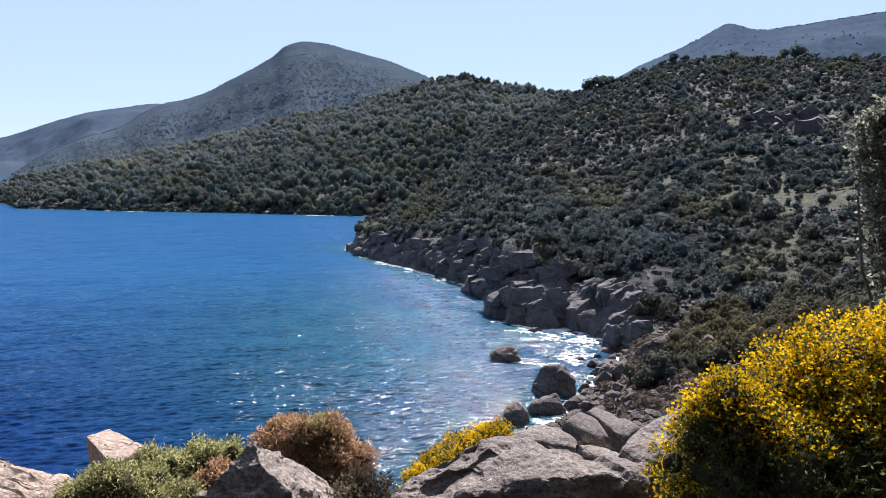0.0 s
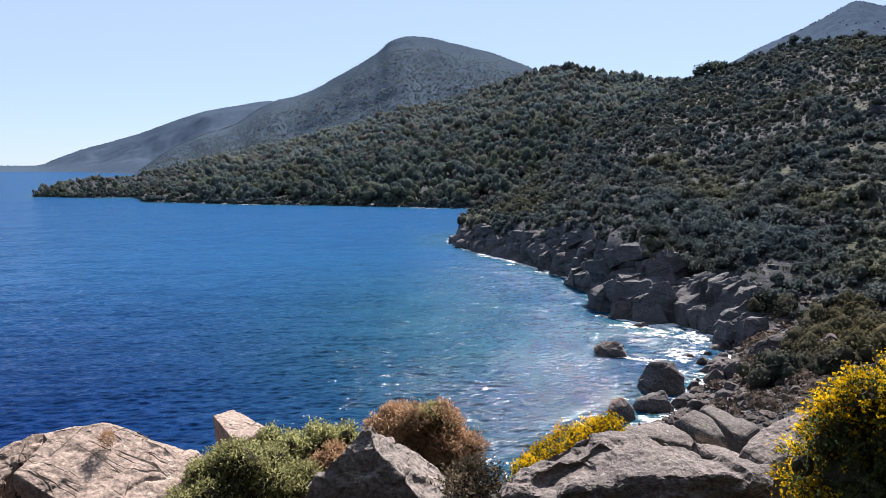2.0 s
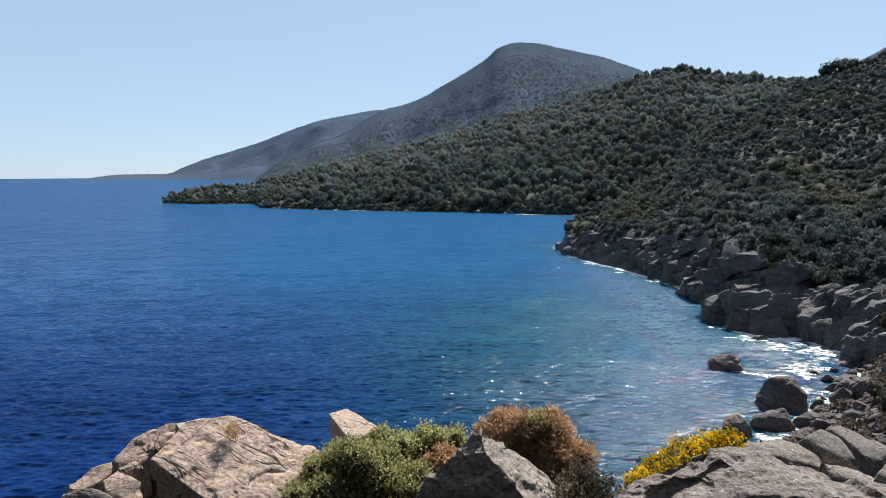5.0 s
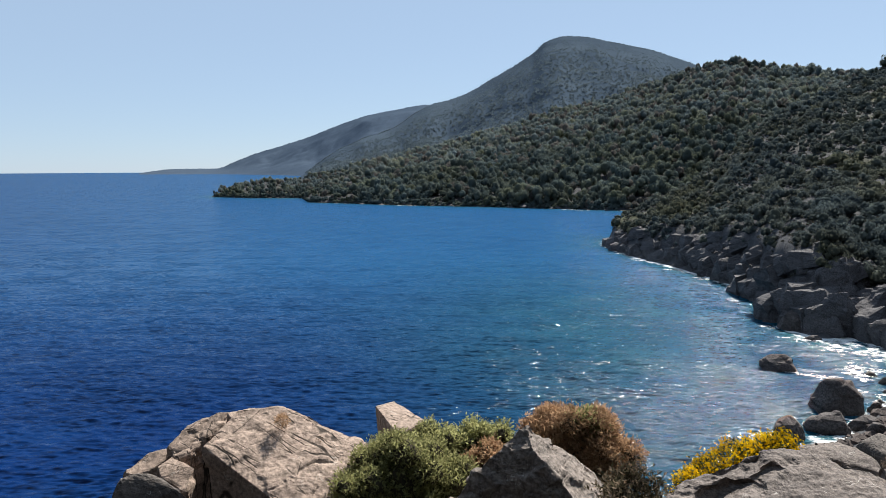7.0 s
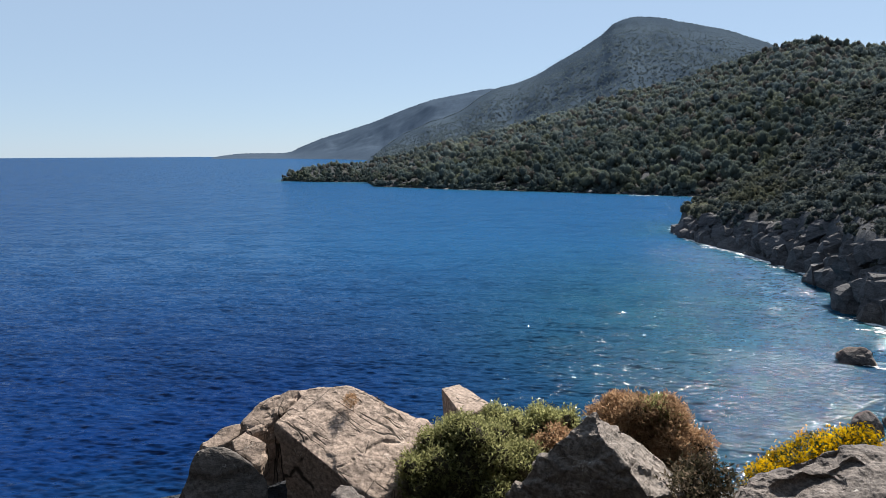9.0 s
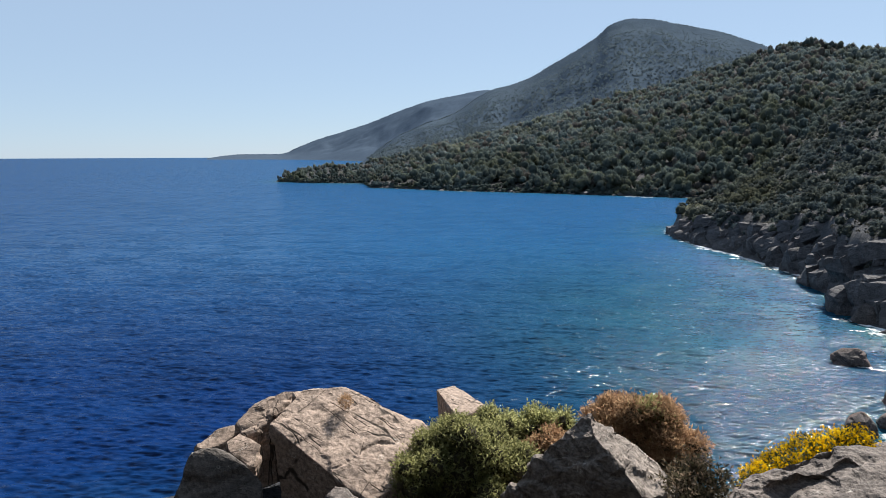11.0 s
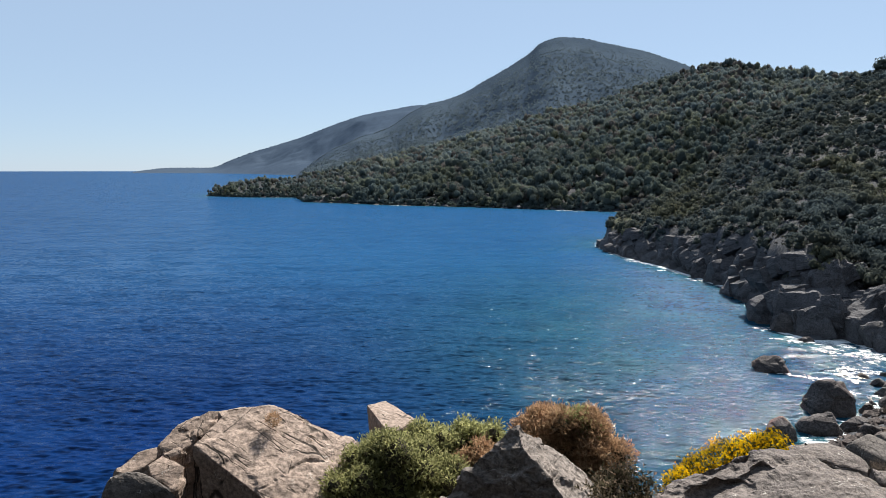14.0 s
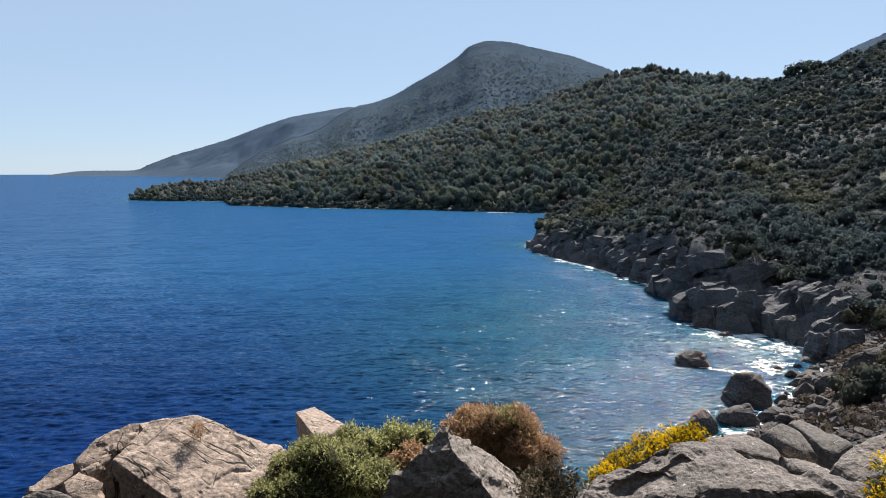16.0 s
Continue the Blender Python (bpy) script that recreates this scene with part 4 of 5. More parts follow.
# darker stone than the boulder above: the front's shade is put into the colour
boulder("boulder", BASE_ROCK, ROCK_DULL, "foot of the tan boulder above the sea, its shade put into darker stone", seed=23, edge=0.045, rounding=1, amount=0.04, drop=1.0, flare=-0.15)
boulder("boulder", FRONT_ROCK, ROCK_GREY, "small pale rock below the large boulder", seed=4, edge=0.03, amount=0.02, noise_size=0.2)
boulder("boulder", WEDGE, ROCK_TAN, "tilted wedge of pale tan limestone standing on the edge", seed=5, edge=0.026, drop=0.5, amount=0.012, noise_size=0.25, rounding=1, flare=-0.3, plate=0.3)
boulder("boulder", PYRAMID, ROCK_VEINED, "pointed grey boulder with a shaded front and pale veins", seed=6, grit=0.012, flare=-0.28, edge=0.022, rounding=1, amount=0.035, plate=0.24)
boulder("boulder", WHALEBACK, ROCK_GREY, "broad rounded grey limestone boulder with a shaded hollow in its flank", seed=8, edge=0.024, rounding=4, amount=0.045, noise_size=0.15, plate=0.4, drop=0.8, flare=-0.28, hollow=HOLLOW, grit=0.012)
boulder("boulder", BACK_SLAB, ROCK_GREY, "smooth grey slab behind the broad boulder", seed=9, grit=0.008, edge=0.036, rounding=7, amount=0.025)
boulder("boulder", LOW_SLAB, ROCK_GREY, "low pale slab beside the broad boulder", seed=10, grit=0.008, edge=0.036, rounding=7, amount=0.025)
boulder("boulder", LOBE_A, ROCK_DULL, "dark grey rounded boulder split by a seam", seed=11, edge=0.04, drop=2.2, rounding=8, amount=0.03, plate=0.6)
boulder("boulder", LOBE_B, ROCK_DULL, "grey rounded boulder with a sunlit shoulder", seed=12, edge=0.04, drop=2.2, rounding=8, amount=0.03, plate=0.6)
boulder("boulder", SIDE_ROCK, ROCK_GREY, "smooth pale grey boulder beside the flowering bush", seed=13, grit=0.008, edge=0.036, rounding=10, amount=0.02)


def loose_rock(cx, cy, cz, w, d, h, seed, edge, rounding=1, amount=None, corners=26):
    q = random.Random(seed)
    pts = []
    for k in range(corners):
        a, s = q.uniform(0, 2 * math.pi), q.uniform(0.8, 1.05)
        t = q.uniform(-0.5, 1.0)
        s *= 1 - 0.62 * max(t, 0) ** 1.3
        pts.append((cx + math.cos(a) * w / 2 * s, cy + math.sin(a) * d / 2 * s, cz + t * h))
    return rock_bmesh(pts, drop=0, edge=edge, rounding=rounding, noise_size=w * 0.35, amount=amount or w * 0.04, seed=seed, plate=w * 0.34)


# single rocks in and beside the water: x, y, width, depth, height
SHORE_ROCKS = [(5.3, 58.6, 3.4, 2.4, 1.2, "dark sea-washed rock standing alone in the water"), (7.9, 49.6, 4.2, 3.2, 2.1, "large grey rock at the water's edge"),
               (6.8, 45.4, 2.7, 2.0, 1.35, "dark wet rock at the water's edge"), (4.6, 43.4, 1.9, 1.5, 1.5, "jagged black rock at the water's edge"),
               (7.8, 73.6, 3.2, 2.4, 1.9, "rounded grey rock at the foot of the cliff"), (11.3, 72.4, 4.2, 3.6, 4.0, "tall grey rock at the foot of the cliff"),
               (6.2, 76.5, 1.8, 1.0, 0.5, "flat dark rock awash in the surf"), (9.0, 69.5, 1.9, 1.1, 0.45, "flat dark rock awash in the surf")]
for k, (x, y, w, d, h, text) in enumerate(SHORE_ROCKS):
    tagged(part("shore_rock", loose_rock(x, y, 0.0, w, d, h, 100 + k, 0.22), ROCK_WET if k != 5 else ROCK_CLIFF), text, "rock", "rocks along the shore")

# dark rocks that line the waterline of the cove: bearing, distance, width, height
for k, (b, r, w, h) in enumerate([(-13.0, 63.5, 2.0, 0.6), (-12.0, 58.1, 1.3, 0.6), (-11.0, 59.7, 1.0, 0.4), (-14.0, 66.5, 2.2, 0.6), (-12.6, 55.5, 1.8, 0.8), (-11.5, 50.7, 1.4, 0.8),
                                  (-11.0, 47.0, 2.2, 0.7), (-13.2, 57.5, 1.5, 0.7), (-14.3, 53.0, 2.3, 1.3), (-16.6, 54.6, 3.8, 1.9), (-12.3, 61.0, 0.9, 0.4), (-13.4, 60.6, 1.1, 0.5)]):
    x, y = -math.sin(radians(b)) * r, math.cos(radians(b)) * r
    h0 = float(land(np.array([x]), np.array([y]))[0])
    tagged(part("shore_rock", loose_rock(x, y, max(h0, 0.0) - h * 0.1, w, w * 0.75, h, 150 + k, 0.15), ROCK_WET), "dark wet rock along the waterline of the cove", "rock", "rocks along the shore")

# boulders of the cove
q = random.Random(4)
for k in range(60):
    x, y = q.uniform(9.0, 20), q.uniform(36, 63)
    h0 = float(land(np.array([x]), np.array([y]))[0])
    if h0 < -0.9:
        continue
    w = q.choice((0.5, 0.6, 0.8, 0.8, 1.1, 1.5, 2.6))
    tagged(part("shore_rock", loose_rock(x, y, max(h0, -0.1) - w * 0.1, w, w * q.uniform(0.7, 1.1), w * q.uniform(0.4, 0.7), 200 + k, 0.25), q.choice((ROCK_WET, ROCK_BEACH))),
           "grey boulder in the stony cove", "rock", "boulders of the cove")

# outcrops of the headland cliff: tilted beds of rock that lean back into the slope
def cliff_slab(x, y, z, w, d, h, seed, lean, yaw):
    g = random.Random(seed)
    turn = Euler((radians(lean), radians(g.uniform(-34, -6)), radians(yaw))).to_matrix()
    pts = []
    for i in (-1, 1):
        for j in (-1, 1):
            for k in (-0.45, 0.35, 1.0):
                trim = 1.0 if k < 0.9 else g.uniform(0.35, 0.9)
                p = turn @ Vector((i * w / 2 * trim * g.uniform(0.75, 1.1), j * d / 2 * trim * g.uniform(0.7, 1.1), k * h * g.uniform(0.85, 1.1)))
                pts.append((x + p.x, y + p.y, z + p.z))
    return rock_bmesh(pts, drop=0, edge=max(0.34, w * 0.14), rounding=0, noise_size=w * 0.4, amount=w * 0.05, seed=seed, plate=w * 0.42)


for k in range(295):
    b = 7.0 - 22.5 * (k + q.uniform(0, 1)) / 295
    up = q.random() ** 1.2
    r0 = float(curve(b, HEAD_SHORE, 1)) + 1.4 + up * 6.5
    x, y = -math.sin(radians(b)) * r0, math.cos(radians(b)) * r0
    h0 = float(land(np.array([x]), np.array([y]))[0])
    big = 1.0 if b > 1.5 else 1.25
    w = q.choice((0.7, 0.9, 1.2, 1.6, 2.2, 2.8)) * big
    h = w * q.uniform(0.55, 0.95) * (1.0 - 0.45 * up)
    tagged(part("cliff_rock", cliff_slab(x, y, max(h0, 0) - h * 0.3, w, w * q.uniform(0.6, 1.0), h, 300 + k, q.uniform(-26, -4), b * 0.5 + q.uniform(-25, 40)), ROCK_CLIFF),
           "fractured grey limestone outcrop of the sea cliff", "rock", "outcrops of the headland cliff")

# broad buttresses between them: bearing, distance behind the waterline, width, height
for k, (b, back, w, h) in enumerate([(3.2, 2.6, 4.0, 2.6), (-0.6, 3.0, 4.4, 3.4), (-3.4, 2.4, 4.6, 3.8), (-5.6, 3.0, 4.6, 4.2), (-7.6, 3.6, 5.6, 5.4), (-8.9, 6.5, 4.8, 6.2), (-10.4, 2.6, 4.4, 4.6), (-12.0, 4.6, 5.0, 4.8), (-13.6, 3.4, 4.4, 3.6), (-11.0, 8.5, 4.4, 5.2)]):
    r = float(curve(b, HEAD_SHORE, 1)) + back
    x, y = -math.sin(radians(b)) * r, math.cos(radians(b)) * r
    h0 = float(land(np.array([x]), np.array([y]))[0])
    tagged(part("cliff_rock", cliff_slab(x, y, max(h0 - h * 0.55, -0.3), w, w * 0.7, h * 0.8, 700 + k, -16 + 5 * (k % 3), b + 22 * (k % 4) - 25), ROCK_CLIFF),
           "broad grey buttress of the sea cliff with steep faces", "rock", "outcrops of the headland cliff")

# a crag high on the slope, its shade put into the stone's dark colour
for k in range(16):
    b, a = -22.2 - 5.4 * q.random(), q.uniform(3.0, 4.4)
    x, y = on_slope(b, a)
    h0 = float(land(np.array([x]), np.array([y]))[0])
    w = q.uniform(2.4, 5.0)
    tagged(part("crag", cliff_slab(x, y, h0 - 1.8, w, 3.0, q.uniform(2.6, 4.0), 600 + k, q.uniform(-14, 4), b + q.uniform(-25, 25)), ROCK_CRAG),
           "dark rock outcrop breaking through the shrubs of the slope", "rock", "crags of the headland slope")


def rubble(name, n, spots, mat, label, sizes, seed):
    """Loose stones nobody could count, as one mesh."""
    g = np.random.default_rng(seed)
    base, tri = ico(1)
    vs, fs, m = [], [], 0
    for x, y, z in spots[:n]:
        s = g.choice(sizes) * g.uniform(0.6, 1.3)
        v = base * (1 + g.normal(0, 0.16, (len(base), 1))) * (s, s * g.uniform(0.6, 1.1), s * g.uniform(0.4, 0.8))
        a = g.uniform(0, 6.28)
        v = np.stack([v[:, 0] * math.cos(a) - v[:, 1] * math.sin(a) + x, v[:, 0] * math.sin(a) + v[:, 1] * math.cos(a) + y, v[:, 2] + z], 1)
        vs.append(v), fs.append(tri + m)
        m += len(v)
    return tagged(link_mesh(name, np.concatenate(vs), np.concatenate(fs), mat), label, "stones", kind="stuff")


x, y = sector(rng, 8200, -27, -8, 26, 68)
z = land(x, y)
ok = (z > -0.5) & (z < 4.5)
rubble("cove_stones", 4200, np.stack([x, y, z], 1)[ok], ROCK_BEACH, "grey stones strewn over the cove", (0.07, 0.1, 0.14, 0.2, 0.36), 5)
x, y = sector(rng, 5200, -40, 6, 66, 225)
z = land(x, y)
ok = z > 2.0
rubble("hill_stones", 3200, np.stack([x, y, z], 1)[ok], ROCK_CLIFF, "pale stones between the shrubs of the hillside", (0.15, 0.22, 0.35), 6)
x, y = sector(rng, 2200, -10, 37, 262, 345)
z = land(x, y)
ok = (z > -0.6) & (z < 1.8)
rubble("bay_stones", 480, np.stack([x, y, z], 1)[ok], ROCK_CLIFF, "rocks along the far shore of the bay", (0.6, 0.9, 1.5), 8)


def surf(spots, seed):
    """White water where swell breaks on rocks: thin ragged sheets just above the sea."""
    g = np.random.default_rng(seed)
    vs, fs, n = [], [], 0
    for b, r, across, along in spots:
        for k in range(9):
            cx = -math.sin(radians(b)) * r + g.normal(0, across * 0.35)
            cy = math.cos(radians(b)) * r + g.normal(0, along * 0.35)
            ang = np.linspace(0, 2 * math.pi, 9)[:-1]
            rad = g.uniform(0.25, 1.0, 8)
            ring = np.stack([cx + np.cos(ang) * rad * across * 0.3, cy + np.sin(ang) * rad * along * 0.3, np.full(8, 0.035 + 0.004 * k)], 1)
            vs.append(np.concatenate([[[cx, cy, 0.07 + 0.004 * k]], ring]))
            fs.append(np.array([[0, 1 + i, 1 + (i + 1) % 8] for i in range(8)]) + n)
            n += 9
    return tagged(link_mesh("surf", np.concatenate(vs), np.concatenate(fs), FOAM, smooth=True), "white surf breaking on the shore rocks", "surf", kind="stuff")


surf([(23.3, 302, 5.0, 2.5), (22.9, 303, 4.0, 2.0), (10.2, 266, 6.0, 1.5), (9.0, 264, 5.0, 1.5), (6.9, 139, 2.2, 3.0), (5.9, 131, 2.5, 2.5), (4.2, 121.5, 3.0, 1.8), (2.0, 112.5, 3.0, 2.0), (-0.5, 103.5, 3.0, 2.0),
      (-3.2, 93, 2.5, 3.0), (-5.4, 74.5, 3.0, 1.6), (-6.6, 69.6, 3.5, 1.4), (-7.4, 57.6, 2.8, 1.0), (-11.5, 67, 4.0, 2.5), (-10.5, 60, 3.5, 3.0), (-11.6, 55, 2.5, 2.5), (-10.2, 47.5, 2.0, 1.4)], 12)

# ---------------------------------------------------------------- plants at the viewpoint
def sprigs(rng, lobes, count, leaves, length, width, spread, bias=0.25, inner=0.7):
    """Leafy shoots on a crown of lobes (x, y, z, radius): each shoot a row of narrow leaves along a bent stem."""
    vol = np.array([l[3] ** 2 for l in lobes])
    which = rng.choice(len(lobes), size=count, p=vol / vol.sum())
    c = np.array([l[:3] for l in lobes])[which]
    rad = np.array([l[3] for l in lobes])[which]
    d = rng.normal(0, 1, (count, 3))
    d[:, 2] = d[:, 2] + bias
    d /= np.linalg.norm(d, axis=1)[:, None]
    root = c + d * (rad * rng.uniform(inner, 0.97, count))[:, None]
    lean = d + rng.normal(0, 0.35, (count, 3)) + (0, 0, 0.25)
    lean /= np.linalg.norm(lean, axis=1)[:, None]
    vs = []
    for k in range(leaves):
        t = (k + 0.5) / leaves
        p = root + lean * (length * t) * rng.uniform(0.7, 1.3, (count, 1))
        out = lean * 0.6 + rng.normal(0, spread, (count, 3))
        out /= np.linalg.norm(out, axis=1)[:, None]
        side = np.cross(out, rng.normal(0, 1, (count, 3)))
        side /= np.linalg.norm(side, axis=1)[:, None]
        s = length * rng.uniform(0.35, 0.7, (count, 1))
        w = width * rng.uniform(0.6, 1.3, (count, 1))
        vs.append(np.stack([p, p + out * s * 0.5 + side * w, p + out * s, p + out * s * 0.5 - side * w], 1))
    v = np.concatenate(vs).reshape(-1, 3)
    f = np.arange(len(v)).reshape(-1, 4)
    return v, f, root + lean * length


def blossoms(rng, tips, size):
    """Small five-petalled pea flowers at the shoot tips."""
    n = len(tips)
    vs, fs, m = [], [], 0
    up = rng.normal(0, 1, (n, 3)) + (0, -0.1, 0.5)
    up /= np.linalg.norm(up, axis=1)[:, None]
    a = np.cross(up, rng.normal(0, 1, (n, 3)))
    a /= np.linalg.norm(a, axis=1)[:, None]
    e = np.cross(up, a)
    for k in range(4):
        t = k * math.pi / 2
        d = a * math.cos(t) + e * math.sin(t)
        g = a * math.cos(t + 0.7) + e * math.sin(t + 0.7)
        h = a * math.cos(t - 0.7) + e * math.sin(t - 0.7)
        s = size * rng.uniform(0.7, 1.3, (n, 1))
        quad = np.stack([tips, tips + h * s * 0.7 + up * s * 0.3, tips + d * s + up * s * 0.5, tips + g * s * 0.7 + up * s * 0.3], 1)
        vs.append(quad.reshape(-1, 3))
    v = np.concatenate(vs)
    return v, np.arange(len(v)).reshape(-1, 4)


def stems_bmesh(rng, base, ends, thick, sides=5):
    """Tapered, bent branches from the base to each end."""
    bm = bmesh.new()
    for end in ends:
        p0, p3 = Vector(base) + Vector(rng.normal(0, thick * 2, 3)), Vector(end)
        bend = Vector(rng.normal(0, 0.12, 3)) * (p3 - p0).length
        rings = []
        for k in range(5):
            t = k / 4
            p = p0.lerp(p3, t) + bend * math.sin(t * math.pi)
            rad = thick * (1 - 0.8 * t)
            rings.append([bm.verts.new(p + Vector((math.cos(s * 2 * math.pi / sides), math.sin(s * 2 * math.pi / sides), 0)) * rad) for s in range(sides)])
        for r0, r1 in zip(rings, rings[1:]):
            for s in range(sides):
                bm.faces.new((r0[s], r0[(s + 1) % sides], r1[(s + 1) % sides], r1[s]))
        bm.faces.new(rings[-1])
        bm.faces.new(rings[0][::-1])
    return bm


def bush(name, lobes, mat, label, count, leaves, length, width, spread=0.5, flowers=0, petal=0.016, bias=0.25, inner=0.7, stems=14, seed=0, bloom_weight=None, category="bush", core=0.0, thick=0.012, tufts=0, body=0.72):
    g = np.random.default_rng(seed)
    lobes = [(x, y, z + EYE_Z, q) for x, y, z, q in lobes]
    if tufts:      # billows standing out of each lobe, so that the outline is uneven
        billows = []
        for x, y, z, q in lobes:
            for _ in range(tufts):
                d = g.normal(0, 1, 3) + (0, -0.15, 0.45)
                d *= q * g.uniform(0.5, 0.82) / np.linalg.norm(d)
                billows.append((x + d[0], y + d[1], z + d[2], q * g.uniform(0.26, 0.46)))
        lobes = [(x, y, z, q * body) for x, y, z, q in lobes] + billows
    cx, cy = np.mean([l[0] for l in lobes]), np.mean([l[1] for l in lobes])
    low = min(l[2] - l[3] for l in lobes)
    thing = new(name)
    thing.location = (cx, cy, low)
    shift = np.array((cx, cy, low))
    v, f, tips = sprigs(g, lobes, count, leaves, length, width, spread, bias, inner)
    foliage = link_mesh("foliage", v - shift, f, mat, thing)
    ends = [np.array(lobes[k % len(lobes)][:3]) + g.normal(0, 0.4, 3) * lobes[k % len(lobes)][3] for k in range(stems)]
    part("branches", stems_bmesh(g, (0, 0, -0.12), [e - shift for e in ends], thick), TWIG, thing)
    # solid dark cores added inside the lobes, so the bush is not see-through
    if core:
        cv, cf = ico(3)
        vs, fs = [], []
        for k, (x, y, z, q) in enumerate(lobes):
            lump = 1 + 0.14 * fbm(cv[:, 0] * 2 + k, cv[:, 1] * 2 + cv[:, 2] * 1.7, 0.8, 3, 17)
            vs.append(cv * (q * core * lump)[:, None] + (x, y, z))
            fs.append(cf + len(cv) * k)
        link_mesh("filler_core", np.concatenate(vs) - shift, np.concatenate(fs), FILLER_DARK, thing)
    if flowers:
        if bloom_weight is not None:
            weight = bloom_weight(tips)
            tips = tips[g.random(len(tips)) < weight]
        sel = tips[g.integers(len(tips), size=flowers)] + g.normal(0, 0.018, (flowers, 3))
        fv, ff = blossoms(g, sel, petal)
        part_ob = link_mesh("blossom", fv - shift, ff, PETAL, foliage)
        tagged(part_ob, "bright yellow pea blossom", kind="stuff")
    return tagged(thing, label, category)


def broom_bloom(p):
    """Blossom crowds the crown and left flank, fitted to the outline the camera sees, in clusters; few flowers lower
    down.
    """
    d = p - np.array((1.85, 3.35, EYE_Z - 1.75))
    d /= np.linalg.norm(d, axis=1)[:, None]
    crown = d @ np.array((-0.15, 0.4, 0.9)) - 0.6
    flank = d @ np.array((-0.92, 0.36, 0.15)) - 0.74
    tuft = fbm(p[:, 0] + p[:, 2] * 1.3, p[:, 1] - p[:, 2], 0.26, 3, 77)
    return np.clip(np.maximum(crown, flank) / 0.2 + tuft * 0.8, 0.002, 1)


GREEN_LOBES = [(-1.97, 4.22, -2.12, 0.34), (-2.03, 4.6, -2.06, 0.2), (-2.19, 3.98, -2.1, 0.16), (-2.12, 4.2, -2.06, 0.2), (-1.88, 4.76, -2.04, 0.2), (-1.66, 4.93, -2.03, 0.2), (-1.5, 5.0, -2.03, 0.16), (-1.74, 4.4, -2.15, 0.28)]
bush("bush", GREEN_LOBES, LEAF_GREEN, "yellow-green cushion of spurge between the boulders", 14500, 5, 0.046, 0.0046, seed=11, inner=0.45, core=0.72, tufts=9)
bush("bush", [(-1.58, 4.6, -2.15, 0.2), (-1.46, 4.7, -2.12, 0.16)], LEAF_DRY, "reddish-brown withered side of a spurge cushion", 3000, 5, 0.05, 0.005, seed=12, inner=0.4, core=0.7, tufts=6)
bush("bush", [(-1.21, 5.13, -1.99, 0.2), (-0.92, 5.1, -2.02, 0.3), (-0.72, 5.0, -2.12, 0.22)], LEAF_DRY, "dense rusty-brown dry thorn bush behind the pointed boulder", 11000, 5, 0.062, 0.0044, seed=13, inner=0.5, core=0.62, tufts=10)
bush("bush", [(-0.9, 5.07, -1.84, 0.1), (-0.78, 5.06, -1.9, 0.08)], LEAF_GREEN, "fresh yellow-green shoots growing out of the dry thorn bush", 700, 5, 0.05, 0.0042, seed=18, inner=0.3, stems=8)
bush("bush", [(1.47, 7.0, -2.66, 0.09), (1.6, 6.98, -2.68, 0.08)], LEAF_COVE, "small withered tuft in the gap between grey boulders", 260, 5, 0.045, 0.004, seed=20, inner=0.3, stems=8)
bush("bush", [(-0.51, 4.46, -2.0, 0.16), (-0.38, 4.37, -2.02, 0.14), (-0.57, 4.23, -2.05, 0.16)], LEAF_DARK, "small dark shrub with sparse glossy leaves between boulders", 520, 7, 0.06, 0.0065, seed=14, inner=0.3, spread=0.8, stems=30)
bush("bush", [(-0.14, 4.8, -2.1, 0.1), (-0.03, 4.92, -2.07, 0.13), (0.12, 5.04, -2.02, 0.16), (0.29, 5.15, -1.98, 0.16), (0.4, 5.17, -1.95, 0.12)], LEAF_BROOM, "low broom in full yellow flower on the rock edge", 1500, 4, 0.05, 0.006, flowers=7500, petal=0.0085, seed=15, tufts=5, body=0.85)
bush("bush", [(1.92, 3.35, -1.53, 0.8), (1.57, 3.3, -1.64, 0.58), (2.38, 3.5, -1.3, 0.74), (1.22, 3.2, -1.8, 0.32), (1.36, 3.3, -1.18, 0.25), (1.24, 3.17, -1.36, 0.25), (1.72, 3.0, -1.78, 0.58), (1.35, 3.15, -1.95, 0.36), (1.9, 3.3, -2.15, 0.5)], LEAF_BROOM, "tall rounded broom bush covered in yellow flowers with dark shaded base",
     30000, 5, 0.05, 0.0055, flowers=50000, petal=0.0088, seed=16, stems=40, inner=0.62, core=0.5, bloom_weight=broom_bloom, tufts=12, body=0.88)
bush("grass_tuft", [(-2.8, 4.13, -1.73, 0.03), (-2.78, 4.12, -1.715, 0.022)], LEAF_DRY, "small dry tuft of grass growing on the boulder", 260, 3, 0.03, 0.002, seed=17, stems=4, category="grass", thick=0.0015)
bush("grass_tuft", [(-2.577, 4.24, -1.9, 0.025)], LEAF_DRY, "tiny dry tuft in a crack of the boulder", 130, 3, 0.026, 0.002, seed=19, stems=3, category="grass", thick=0.0012)


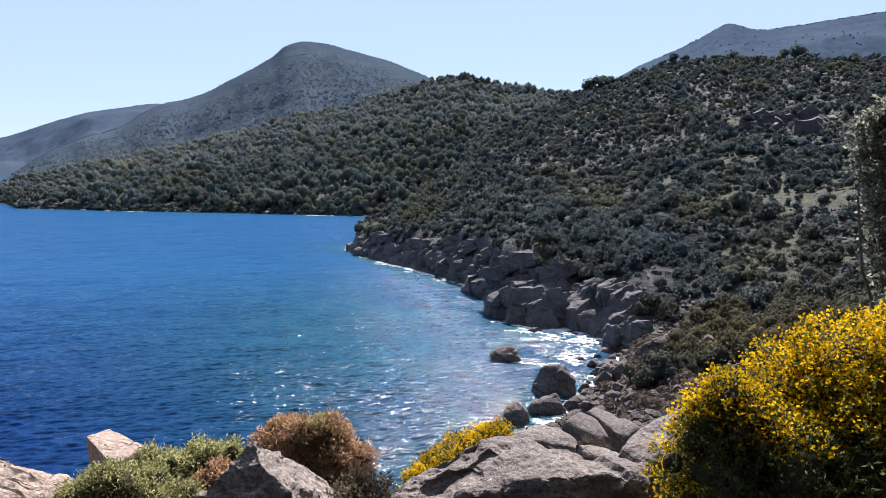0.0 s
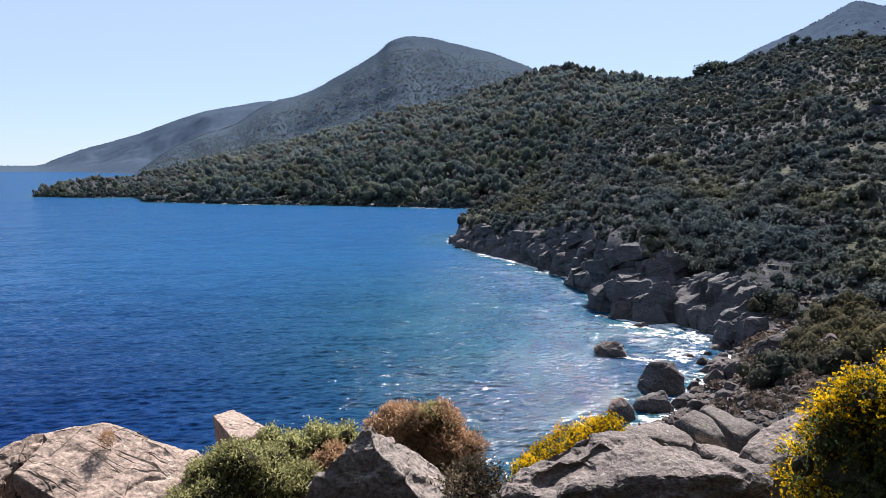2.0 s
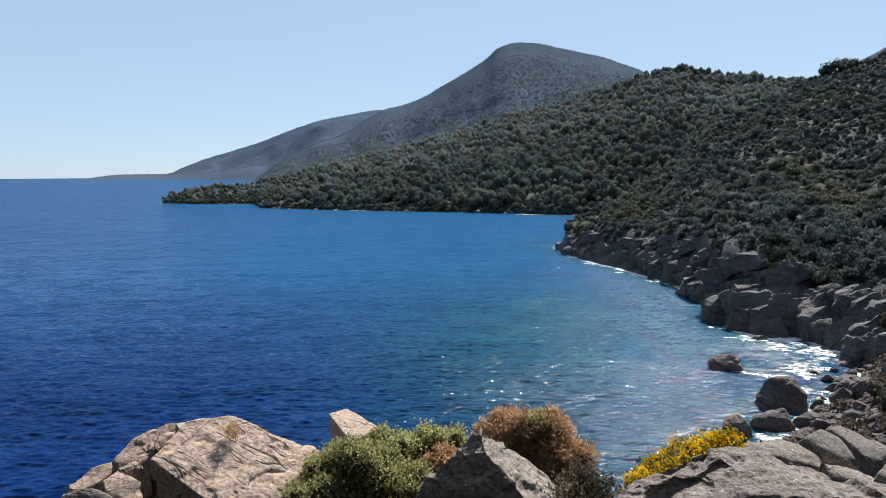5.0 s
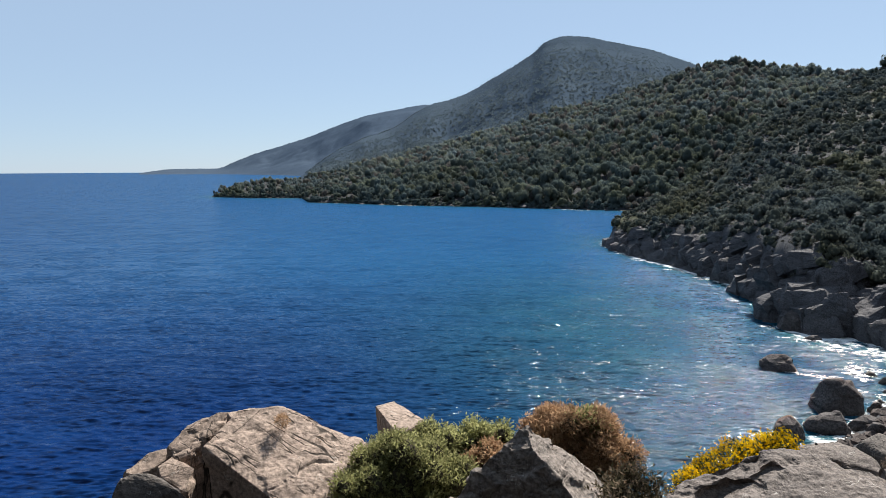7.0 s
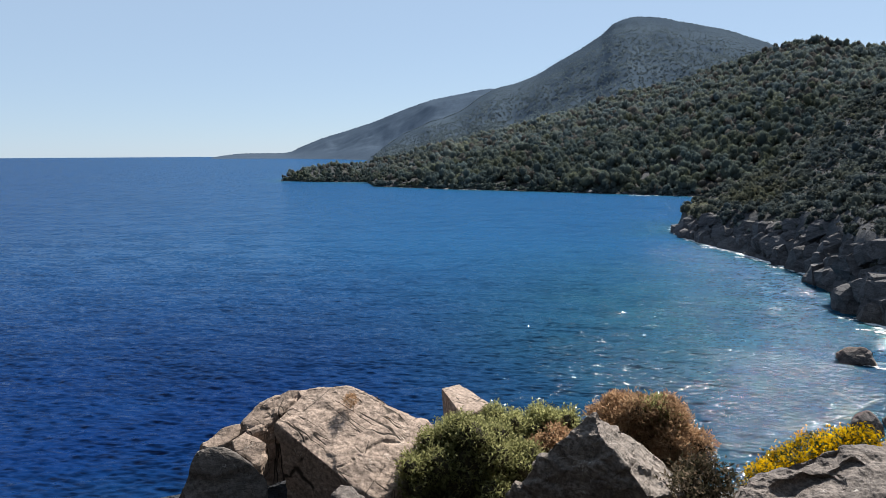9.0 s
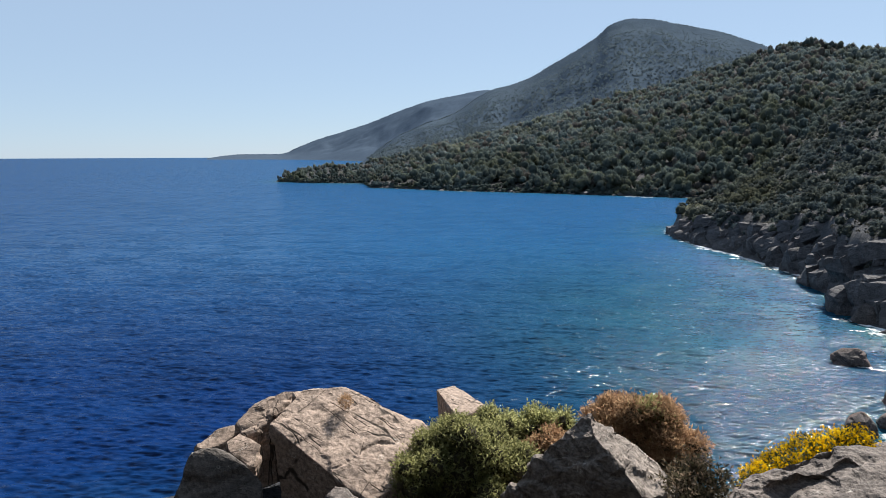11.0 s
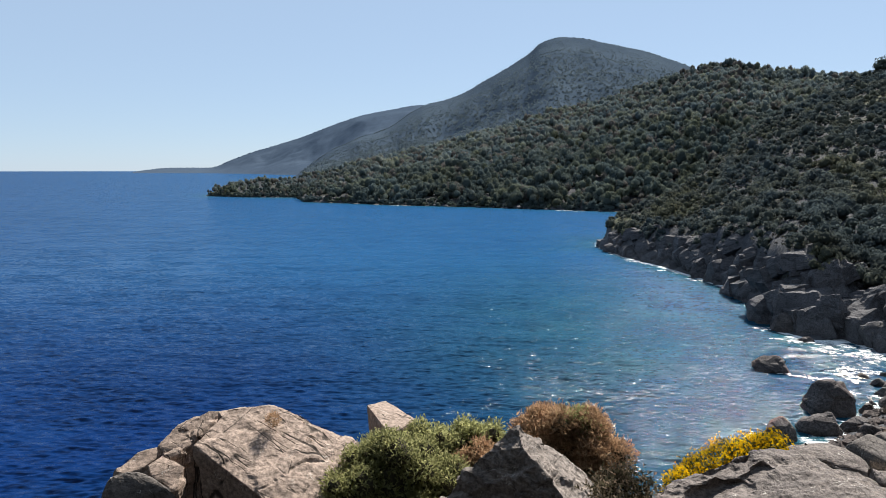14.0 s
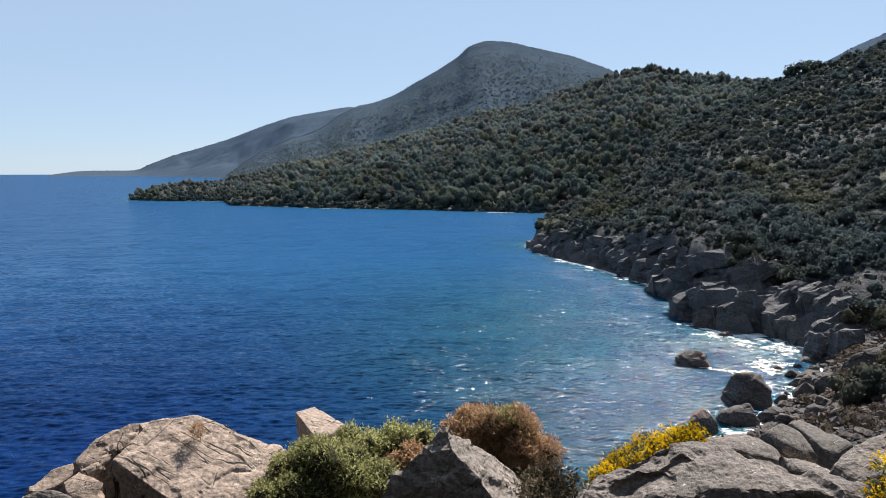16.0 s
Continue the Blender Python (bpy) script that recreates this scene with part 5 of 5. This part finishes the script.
def tree(name, base, crown, mat, label, count, length, width, thick, seed, leaves=6, limbs=9):
    g = np.random.default_rng(seed)
    thing = new(name)
    thing.location = base
    shift = np.array(base)
    mid = np.mean(np.array([c[:3] for c in crown]), axis=0) - shift
    trunk_ends = [mid * 0.75, mid * 0.6 + g.normal(0, 0.2, 3)]
    trunk = part("trunk", stems_bmesh(g, (0, 0, 0), trunk_ends, thick, 7), BARK, thing)
    for k in range(limbs):
        part("limb", stems_bmesh(g, tuple(mid * 0.35), [np.array(crown[k % len(crown)][:3]) - shift + g.normal(0, 0.15, 3)], thick * 0.45), BARK, trunk)
    v, f, _ = sprigs(g, crown, count, leaves, length, width, 0.6, 0.3, 0.35)
    link_mesh("crown", v - shift, f, mat, thing)
    return tagged(thing, label, "tree")


tree("tree", (7.2, 10.7, 10.4), [(6.6, 10.5, 15.85, 0.42), (6.3, 10.5, 15.6, 0.3), (6.05, 10.5, 15.75, 0.2), (6.7, 10.5, 15.2, 0.5), (6.5, 10.4, 14.75, 0.3), (6.75, 10.4, 14.2, 0.42), (6.5, 10.4, 13.7, 0.3), (6.8, 10.4, 13.2, 0.5), (5.98, 10.5, 15.5, 0.2), (6.15, 10.5, 15.2, 0.28), (6.2, 10.4, 14.8, 0.26), (6.3, 10.4, 14.4, 0.32), (6.32, 10.4, 13.9, 0.3)],
     LEAF_TREE, "dark evergreen tree with glossy sunlit leaves above the broom", 2700, 0.13, 0.024, 0.08, 31)

# single pines and bushes that stand out on the headland
CROWNS = []
for k in range(5):
    v, f = clump(np.random.default_rng(70 + k), 280, 0.17, 7, 0.7)
    CROWNS.append((v, f))


def standard_pine(k):
    v, f = CROWNS[k]
    thing = new("pine_tree")
    link_mesh("crown", v * (1, 1, 0.85) + (0, 0, 0.3), f, LEAF_PINE, thing)
    g = np.random.default_rng(90 + k)
    part("trunk", stems_bmesh(g, (0, 0, -0.2), [(0.08, 0.03, 1.1), (-0.2, 0.1, 1.0)], 0.07, 6), BARK, thing)
    return tagged(thing, "dark pine standing on the headland skyline", "tree", "pines of the headland")


def standard_shrub(k):
    v, f = CROWNS[k]
    thing = new("shrub")
    link_mesh("crown", v, f, LEAF_HILL, thing)
    g = np.random.default_rng(95 + k)
    part("stem", stems_bmesh(g, (0, 0, -0.15), [(0.2, 0.1, 0.5), (-0.25, 0.1, 0.5), (0, -0.2, 0.5)], 0.05), BARK, thing)
    return tagged(thing, "large dark evergreen shrub on the stony slope", "shrub", "large shrubs of the headland")


def stand(first, b, r, size, sink=0.0):
    x, y = -math.sin(radians(b)) * r, math.cos(radians(b)) * r
    h = float(land(np.array([x]), np.array([y]))[0]) - sink
    return Matrix.LocRotScale((x, y, h), Euler((0, 0, q.uniform(0, 6.28))), (size * q.uniform(0.9, 1.2), size * q.uniform(0.9, 1.2), size))


pines = [standard_pine(k) for k in range(3)]
shrubs = [standard_shrub(k) for k in range(5)]
PINE_SPOTS = [(-10.1, 1.2), (-10.9, 2.3), (-11.4, 2.8), (-12.0, 2.6), (-12.7, 2.0), (-14.3, 1.3), (-17.2, 2.2), (-17.9, 1.7), (-21.3, 1.4), (-24.6, 2.1), (-25.3, 3.2), (-26.0, 1.5), (-28.8, 1.6)]
for k, (b, s) in enumerate(PINE_SPOTS):
    m = stand(None, b, float(curve(b, HEAD_CREST, 1)) - 1, s)
    if k < len(pines):
        pines[k].matrix_basis = m
    else:
        one = copy_thing(pines[k % 3], m)
        one.scale = m.to_scale()
for k in range(130):
    b = q.uniform(-33, 5)
    s0, s1 = float(curve(b, HEAD_SHORE, 1)), float(curve(b, HEAD_CREST, 1))
    r = s0 + (s1 - s0) * q.uniform(0.12, 0.95)
    m = stand(None, b, r, q.uniform(0.9, 1.9))
    if k < len(shrubs):
        shrubs[k].matrix_basis = m
    else:
        one = copy_thing(shrubs[k % 5], m)
        one.scale = m.to_scale()
